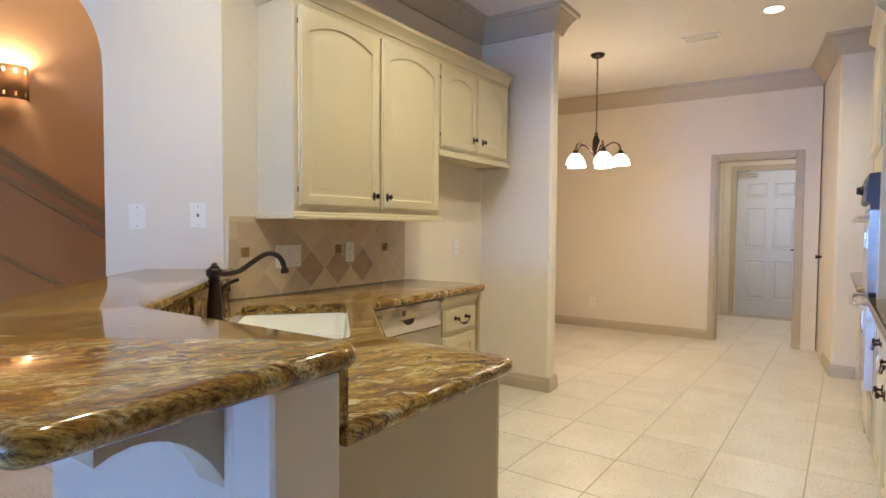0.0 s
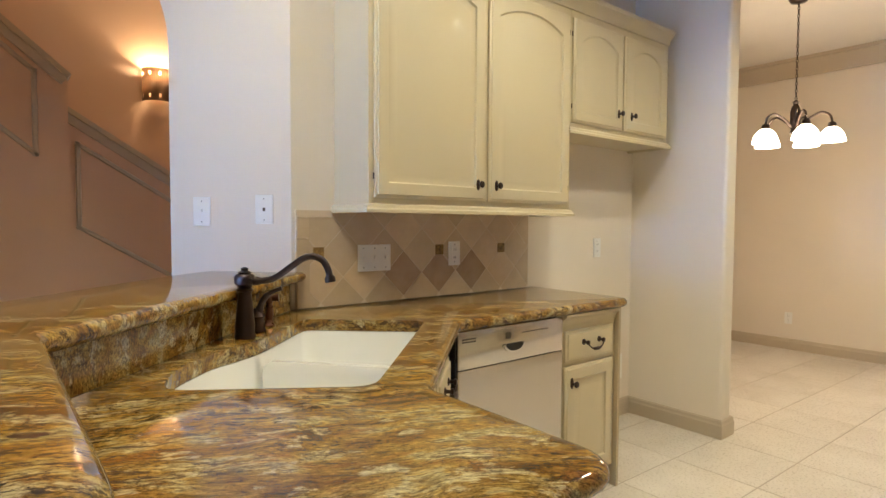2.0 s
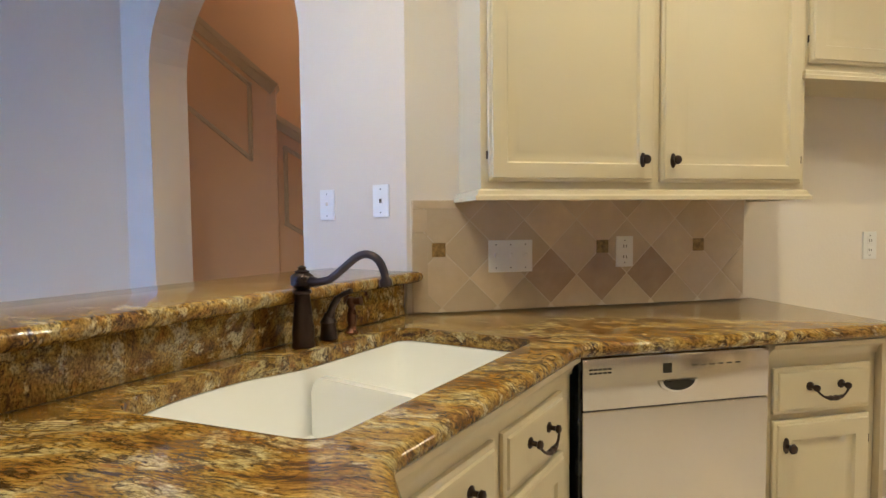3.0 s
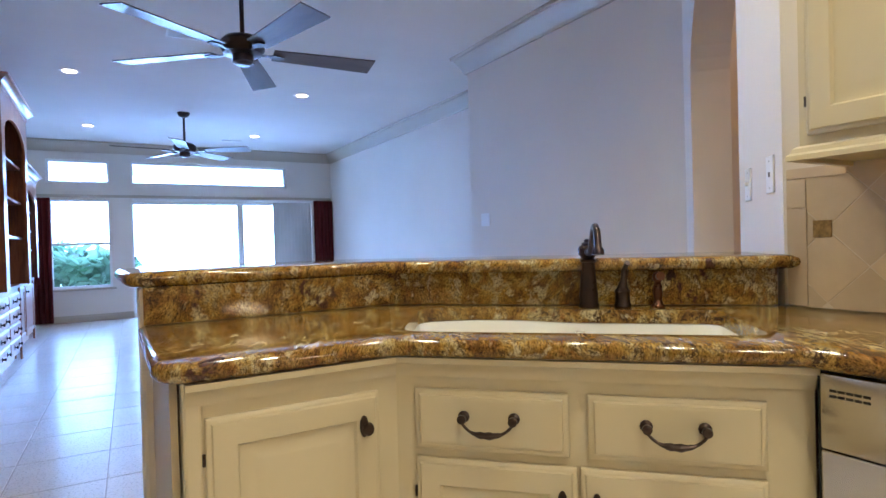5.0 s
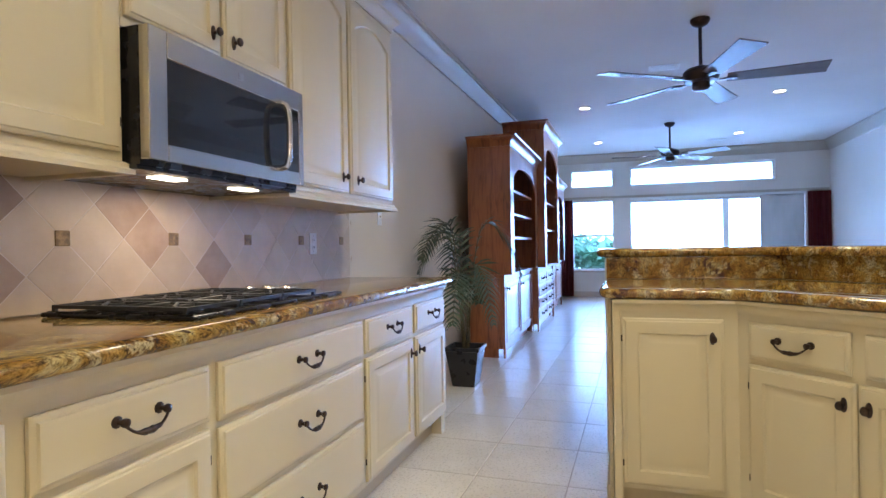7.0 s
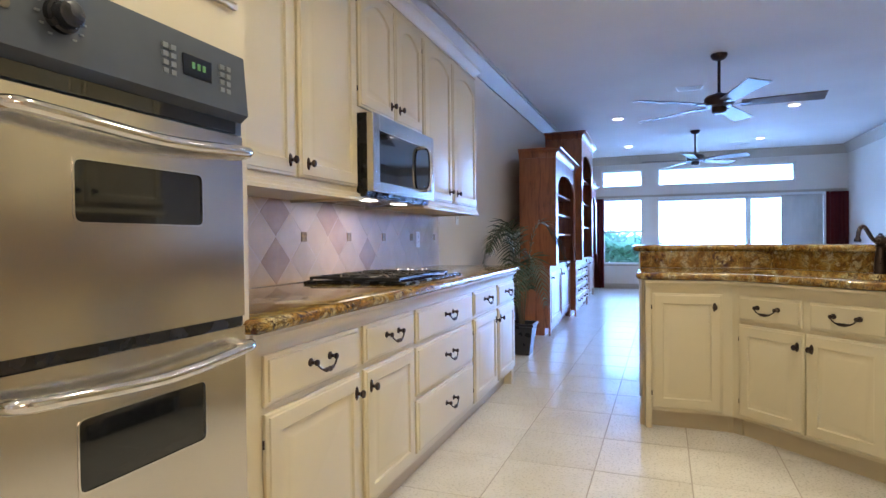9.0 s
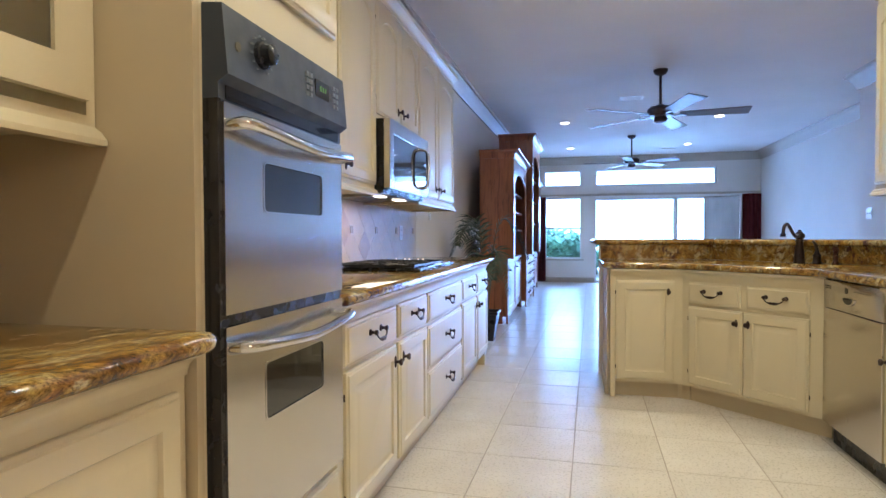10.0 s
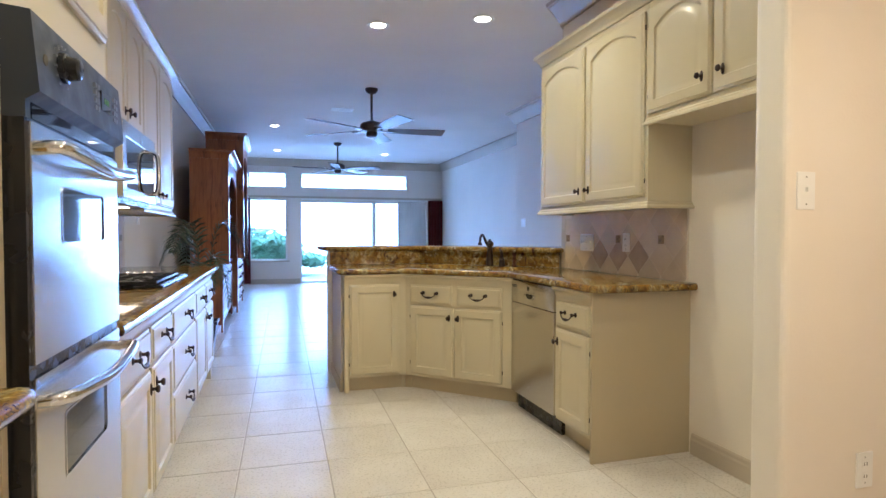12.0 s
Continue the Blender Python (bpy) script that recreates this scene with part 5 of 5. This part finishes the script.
six_panel_door()
pk = thing("pantry_knob", Matrix.Translation((0.232, 6.95, 0.97)), "dark round door knob on the pantry side", "door knob")
part("knob", tube(bmesh.new(), [(0, 0, 0), (-0.03, 0, 0), (-0.05, 0, 0)], [0.012, 0.012, 0.026], 12), BRONZE, pk, "", True)
# fill lamp and round fixture, both unseen, added to brighten the back hall
hall_fill = new("hall_fill", bpy.data.lights.new("hall_fill", "AREA"))
hall_fill.data.energy, hall_fill.data.size, hall_fill.data.color = 13, 0.35, (1.0, 0.97, 0.88)
hall_fill.matrix_world = look((-0.35, 8.3, 2.42), (-0.35, 8.3, 0))
hl = thing("hall_ceiling_light", Matrix.Translation((-0.35, 8.3, 2.45)), "round flush ceiling light, out of view, added to light the back hall", "ceiling light")
part("bowl", turned(bmesh.new(), [(0.16, -0.0005), (0.16, -0.012), (0.10, -0.02)], 20), SHADE, hl, "", True)


# ---- stairs seen through the arch ----
def raked_panel(name, y0, z0, y1, z1, x, drop, label):
    """Stair half-wall in a plane of constant x: the top rakes from (y0, z0) to (y1, z1)."""
    t = thing(name, Matrix.Identity(4), label, "stair wall")
    part("wall_panel", extruded(bmesh.new(), [(x, y0, 0), (x, y1, 0), (x, y1, z1), (x, y0, z0)], (-0.11, 0, 0)), STAIR_WALL, t)
    d = Vector((0, y1 - y0, z1 - z0)).normalized()
    up = Vector((0, -d.z, d.y))
    if up.z < 0:
        up = -up
    cap = bmesh.new()
    a, b = Vector((x, y0, z0)), Vector((x, y1, z1))
    for off, lo, hi in ((0.03, 0.0, 0.03), (0.015, -0.05, 0.0)):
        loops(cap, [[p + Vector((off, 0, 0)) + up * lo, p + Vector((-0.12 - off, 0, 0)) + up * lo, p + Vector((-0.12 - off, 0, 0)) + up * hi, p + Vector((off, 0, 0)) + up * hi] for p in (a, b)])
    part("cap_rail", cap, TRIM, t, "taupe cap moulding")
    return t


def raked_frame(parent, x, pts):
    """Thin picture-frame moulding round a slanted panel."""
    n = len(pts)
    for i in range(n):
        a, b = Vector((x, *pts[i])), Vector((x, *pts[(i + 1) % n]))
        d = (b - a).normalized()
        s = Vector((0, -d.z, d.y)) * 0.014
        bm = bmesh.new()
        loops(bm, [[p - s, p - s * 0.6 + Vector((0.012, 0, 0)), p + s * 0.6 + Vector((0.012, 0, 0)), p + s] for p in (a - d * 0.014, b + d * 0.014)])
        part("panel_moulding", bm, TRIM, parent)


SLOPE = -0.63
st1 = raked_panel("stair_half_wall", 1.22, 1.97, 3.6, 1.97 + SLOPE * 2.38, -3.99, 0.5, "tan half wall with raked cap along the lower stairs")
raked_frame(st1, -3.988, [(1.41, 1.20), (1.41, 1.70), (2.5, 1.70 + SLOPE * 1.09), (2.5, 1.20 + SLOPE * 1.09)])
st2 = raked_panel("stair_half_wall", 1.36, 2.07, -0.9, 2.07 + 0.86 * 2.26, -3.93, 0.5, "tan half wall with raked cap along the upper stairs")
raked_frame(st2, -3.928, [(1.20, 1.62), (1.20, 2.09), (0.0, 2.09 + 0.86 * 1.20), (0.0, 1.62 + 0.86 * 1.20)])
steps = thing("staircase", Matrix.Identity(4), "carpeted stair flight behind the half wall", "stairs")
for k in range(8):
    part("step", block(-4.99, -4.11, 3.3 - 0.27 * (k + 1), 3.3 - 0.27 * k, 0.0, 0.175 * (k + 1)), STAIR_WALL, steps)


def sconce():
    t = thing("wall_sconce", Matrix.Translation((-5.0, 2.08, 2.33)), "pierced tan ceramic half-cylinder wall sconce, lit", "wall lamp")
    seg, R, hh = 24, 0.115, 0.13
    arc = [(R * math.sin(math.pi * k / seg), R * math.cos(math.pi * k / seg)) for k in range(seg + 1)]
    bm = bmesh.new()
    for z0, z1 in ((-hh, -0.105), (-0.075, 0.07), (0.10, hh)):
        loops(bm, [[(x, y, z) for x, y in arc] for z in (z0, z1)], False, False, False)
    for lo, hi in ((-0.105, -0.075), (0.07, 0.10)):
        for k in range(seg):
            if k % 5 in (0, 1, 3, 4) and k % 5 != 2:
                loops(bm, [[(x, y, z) for x, y in arc[k:k + 2]] for z in (lo, hi)], False, False, False)
    bmesh.ops.solidify(bm, geom=bm.faces[:], thickness=0.006)
    part("shade", bm, CERAMIC, t)
    bulb = turned(bmesh.new(), [(0.005, -0.06), (0.03, -0.04), (0.038, 0.0), (0.03, 0.035), (0.01, 0.05)], 14, (0.055, 0))
    part("bulb", bulb, SCONCE_GLOW, t, "glowing bulb", True)
    lp = new("sconce_lamp", bpy.data.lights.new("sconce_lamp", "POINT"))
    lp.data.energy, lp.data.shadow_soft_size, lp.data.color = 34, 0.03, (1.0, 0.72, 0.42)
    lp.location = (-4.945, 2.08, 2.40)


sconce()
# fill lamp with no fixture, added to brighten the stairwell from above
stair_fill = new("stair_fill_lamp", bpy.data.lights.new("stair_fill_lamp", "AREA"))
stair_fill.data.energy, stair_fill.data.size, stair_fill.data.color = 26, 0.5, (1.0, 0.72, 0.45)
stair_fill.matrix_world = look((-4.0, 2.6, 4.15), (-4.3, 2.2, 0))


# ---- bookcase ----
def bookcase_unit(y0, y1, front, up_front, top, base_fronts, arch_top, label):
    """Unit in its own frame: x runs north to south from y0, +y is out of its front, back at depth 0."""
    w = y0 - y1
    t = thing("bookcase", pose(front, y1, 0, 0, 0, 90), label, "bookcase", "built-in wall of bookcases")
    d = 0.93 - front
    part("base", block(0, w, -d, 0, 0.09, 0.755), WOOD, t)
    part("plinth", block(0.03, w - 0.03, -d, -0.05, 0, 0.09), WOOD, t)
    part("base_top", block(-0.015, w + 0.015, -d, 0.025, 0.755, 0.79, 0.006), WOOD, t)
    for x in (0.0, w - 0.06):
        part("post", block(x, x + 0.06, 0.0, 0.02, 0.0, 0.755, 0.006), WOOD, t)
    for kind, a, b, c, e in base_fronts:
        if kind == "door":
            door_front(t, a, b, c, e, 0.001, 0.0, (b - 0.04, e - 0.07), "door", WOOD)
        else:
            dr = part("drawer", panel_mesh(b - a, e - c, DRAWER_ROWS), WOOD, t, "", True)
            dr.location = (a, 0.001, c)
            knob(dr, (b - a) * 0.3, 0.019, (e - c) / 2)
            knob(dr, (b - a) * 0.7, 0.019, (e - c) / 2)
    # upper shelves with an arched front
    ud = 0.93 - up_front
    o = front - up_front
    for x in (0.0, w - 0.03):
        part("side_panel", block(x, x + 0.03, -ud + o, o - 0.02, 0.79, top - 0.1), WOOD, t)
    part("back_panel", block(0.03, w - 0.03, -ud + o, -ud + o + 0.02, 0.79, top - 0.1), WOOD, t)
    n = (top - 0.35 - 0.79)
    for k in range(1, 4):
        z = 0.79 + n * k / 4 + 0.1
        part("shelf", block(0.03, w - 0.03, -ud + o + 0.02, o - 0.06, z, z + 0.025), WOOD, t)
    st = 0.16
    pts = [(0, 0.79), (st, 0.79), (st, arch_top - 0.18)]
    for k in range(1, 12):
        a = math.pi * (1 - k / 12)
        pts.append((w / 2 + (w / 2 - st) * math.cos(a), arch_top - 0.18 + 0.18 * math.sin(a)))
    pts += [(w - st, arch_top - 0.18), (w - st, 0.79), (w, 0.79), (w, top - 0.1), (0, top - 0.1)]
    part("arched_front", extruded(bmesh.new(), [(x, o - 0.02, z) for x, z in pts], (0, 0.022, 0)), WOOD, t)
    part("crown", moulding(bmesh.new(), [(0, -ud + o), (0, o), (w, o), (w, -ud + o)], [(0, -0.1), (0.01, -0.1), (0.015, -0.06), (0.05, -0.02), (0.065, -0.015), (0.07, 0), (0, 0)], top), WOOD, t, "", True)
    part("top_board", block(0, w, -ud + o, o, top - 0.1, top - 0.012), WOOD, t)
    return t


bookcase_unit(-1.25, -2.95, 0.61, 0.52, 2.10, [("door", 0.08, 0.82, 0.13, 0.72), ("door", 0.88, 1.62, 0.13, 0.72)], 1.86, "cherry bookcase with arched open shelves and door base")
bookcase_unit(-2.97, -4.55, 0.54, 0.43, 2.58, [("drawer", 0.08, 0.78, 0.13 + 0.148 * k, 0.265 + 0.148 * k) for k in range(4)] + [("drawer", 0.80, 1.50, 0.13 + 0.148 * k, 0.265 + 0.148 * k) for k in range(4)], 2.32, "tall cherry bookcase centre with drawers")
bookcase_unit(-4.57, -6.25, 0.60, 0.52, 2.10, [("door", 0.08, 0.82, 0.13, 0.72), ("door", 0.88, 1.60, 0.13, 0.72)], 1.86, "cherry bookcase near the windows")


# ---- potted palm ----
def palm():
    t = thing("potted_palm", Matrix.Translation((0.69, -0.22, 0)), "green artificial palm in a dark square pot", "plant")
    pot = bmesh.new()
    loops(pot, [[(sx * r, sy * r, z) for sx, sy in ((-1, -1), (1, -1), (1, 1), (-1, 1))] for r, z in ((0.085, 0.0), (0.125, 0.27), (0.135, 0.275), (0.135, 0.30), (0.12, 0.30), (0.115, 0.26))])
    part("pot", pot, POT, t, "dark glossy square pot")
    rnd = random.Random(11)
    for k in range(7):
        a = math.radians(51 * k + rnd.uniform(-12, 12))
        reach, top = (rnd.uniform(0.18, 0.36), rnd.uniform(0.75, 1.2))
        if k in (1, 4):
            top = 1.22
        tip_drop = rnd.uniform(0.12, 0.3)
        c, s = math.cos(a), math.sin(a)
        pts = curve_points([(0.02 * c, 0.02 * s, 0.26), (0.05 * c, 0.05 * s, top * 0.6), (reach * 0.45 * c, reach * 0.45 * s, top), (reach * c, reach * s, top - tip_drop * 0.4), (reach * 1.35 * c, reach * 1.35 * s, top - tip_drop * 1.5)], 8)
        n = len(pts)
        stem = part("frond", tube(bmesh.new(), pts, [0.007 * (1 - 0.75 * i / n) for i in range(n)], 6), STALK, t)
        lv = bmesh.new()
        for i in range(n // 3, n):
            d = (pts[min(i + 1, n - 1)] - pts[i - 1]).normalized()
            side = d.cross(Vector((0, 0, 1))).normalized()
            ln = 0.22 * math.sin(math.pi * (0.18 + 0.78 * (i - n / 3) / (n * 0.68)))
            for sgn in (-1, 1):
                base = pts[i]
                out = (side * sgn + d * 0.75 + Vector((0, 0, -0.12 + rnd.uniform(-0.1, 0.1)))).normalized()
                wv = d * 0.0085
                q = [base - wv, base + out * ln * 0.5 - wv * 1.1 + Vector((0, 0, 0.008)), base + out * ln + Vector((0, 0, -0.02)), base + out * ln * 0.5 + wv * 1.1 + Vector((0, 0, 0.008)), base + wv]
                lv.faces.new([lv.verts.new(p) for p in q])
        part("leaf_blade", lv, LEAF, stem, "feathered green leaflets")


palm()


# ---- tiled backsplashes ----
def diamond(h, bevel=0.003, t=0.008):
    """Diamond tile in the plane of y = 0, out along +y, half-diagonal h."""
    bm = bmesh.new()
    loops(bm, [[(x * r, y, z * r) for x, z in ((1, 0), (0, 1), (-1, 0), (0, -1))] for r, y in ((h, 0.0), (h, t - bevel), (h - bevel * 1.4, t))], False, True)
    return bm


def clip_poly(pts, x0, x1, z0, z1):
    for axis, lim, keep in ((0, x0, 1), (0, x1, -1), (1, z0, 1), (1, z1, -1)):
        out = []
        for i in range(len(pts)):
            a, b = pts[i - 1], pts[i]
            ia, ib = (a[axis] - lim) * keep >= 0, (b[axis] - lim) * keep >= 0
            if ia != ib:
                u = (lim - a[axis]) / (b[axis] - a[axis])
                out.append((a[0] + u * (b[0] - a[0]), a[1] + u * (b[1] - a[1])))
            if ib:
                out.append(b)
        pts = out
        if len(pts) < 3:
            return []
    return pts


def tile_from(pts, t=0.008, joint=0.0012):
    cx = sum(p[0] for p in pts) / len(pts)
    cz = sum(p[1] for p in pts) / len(pts)
    bm = bmesh.new()

    def ring(d, y):
        out = []
        for x, z in pts:
            v = Vector((x - cx, z - cz))
            r = max(0.2, 1 - d / max(0.01, v.length) * 1.4)
            out.append((v.x * r, y, v.y * r))
        return out
    loops(bm, [ring(joint, 0), ring(joint, t - 0.0008), ring(joint + 0.0008, t)], False, True)
    return bm, cx, cz


def backsplash(name, m, x0, x1, z0, z1, cx0, pitch, zc, decos, label, dark=(), border=()):
    t = thing(name, m, label, "backsplash", "", "structure")
    part("grout_bed", block(x0, x1, 0, 0.0111, z0, z1), SPLASH_GROUT, t)
    h = pitch / 2
    vh = pitch / 2
    tiles = []
    n0, n1 = math.floor((x0 - cx0) / h) - 2, math.ceil((x1 - cx0) / h) + 2
    for i in range(n0, n1 + 1):
        for j in range(-4, 5):
            if (i + j) % 2 == 0:
                continue
            cx, cz = cx0 + i * h, zc + j * vh
            poly = clip_poly([(cx + h, cz), (cx, cz + vh), (cx - h, cz), (cx, cz - vh)], x0, x1, z0, z1)
            area = abs(sum(poly[k - 1][0] * poly[k][1] - poly[k][0] * poly[k - 1][1] for k in range(len(poly)))) / 2 if poly else 0
            if area > 0.0006:
                bm, a, b = tile_from(poly, 0.010 if j % 2 else 0.0095)
                ob = part("tile", bm, SPLASH_DARK if (i, j) in dark else SPLASH, t)
                ob.location = (a, 0.002, b)
    for a, b, c, d in border:
        bm, cx, cz = tile_from([(a, c), (b, c), (b, d), (a, d)], 0.0125)
        part("border_tile", bm, SPLASH, t).location = (cx, 0.002, cz)
    for x in decos:
        part("accent_tile", block(x - 0.024, x + 0.024, 0.0, 0.0145, zc - 0.024, zc + 0.024, 0.002), DECO, t, "small bronze accent tile")
    return t


# local x runs to the south on the west wall, to the north on the east wall
backsplash("backsplash_west", pose(XW, 3.245, 0, 0, 0, -90), 0, 1.33, COUNTER + 0.001, 1.283, 0.205, 0.204, 1.11, [0.205, 0.612, 1.235], "tumbled tan stone tile backsplash laid in diamonds", {(2, -1), (4, -1), (6, -1)}, [(1.172, 1.328, 1.254, 1.282), (1.275, 1.328, 1.171, 1.252), (1.275, 1.328, 0.892, 1.169)])
backsplash("backsplash_east", pose(XE, 0.71, 0, 0, 0, 90), 0, 3.19, COUNTER + 0.001, 1.298, 0.212, 0.2226, 1.112, [0.212 + 0.4452 * k for k in range(7)], "tumbled pink-tan stone tile backsplash laid in diamonds", {(10, -1), (14, 1), (18, -1), (18, 1), (22, 1), (22, -1), (28, -1), (13, 0)})

# ---- floor tiles ----
TX, TY, SKEW = 0.420, 0.457, math.radians(1.2)


def tile_rings(x=0.0, y=0.0):
    return [[(x + sx * (TX / 2 - q), y + sy * (TY / 2 - q), z) for sx, sy in ((-1, -1), (1, -1), (1, 1), (-1, 1))] for q, z in ((0.0030, -0.004), (0.0030, -0.0008), (0.0042, 0.0))]


bmt = loops(bmesh.new(), tile_rings(), False, True)
tile_mesh = bpy.data.meshes.new("floor_tile")
bmt.to_mesh(tile_mesh)
bmt.free()
tile_mesh.materials.append(TILE)
rest = bmesh.new()
count = 0
GRID = Matrix.Translation((-0.215, 2.37, 0)) @ Matrix.Rotation(-SKEW, 4, "Z")
for i in range(-12, 5):
    for j in range(-23, 17):
        spot = GRID @ Vector(((i + 0.5) * TX, (j + 0.5) * TY, 0))
        if spot.x > 1.25 or spot.x < -4.9 or spot.y < -7.7 or spot.y > 9.4 or (spot.x < -3.7 and spot.y > 5.2):
            continue
        if -1.7 < spot.x < 0.7 and -1.4 < spot.y < 7.0 and count < 300:
            ob = new("tile", tile_mesh)
            ob.matrix_basis, ob.parent = Matrix.Translation(spot) @ Matrix.Rotation(-SKEW, 4, "Z"), floor
            count += 1
        else:
            loops(rest, tile_rings((i + 0.5) * TX, (j + 0.5) * TY), False, True)
rest.transform(GRID)
tagged(link("far_tiles", rest, TILE, floor), "", "", "", "stuff")
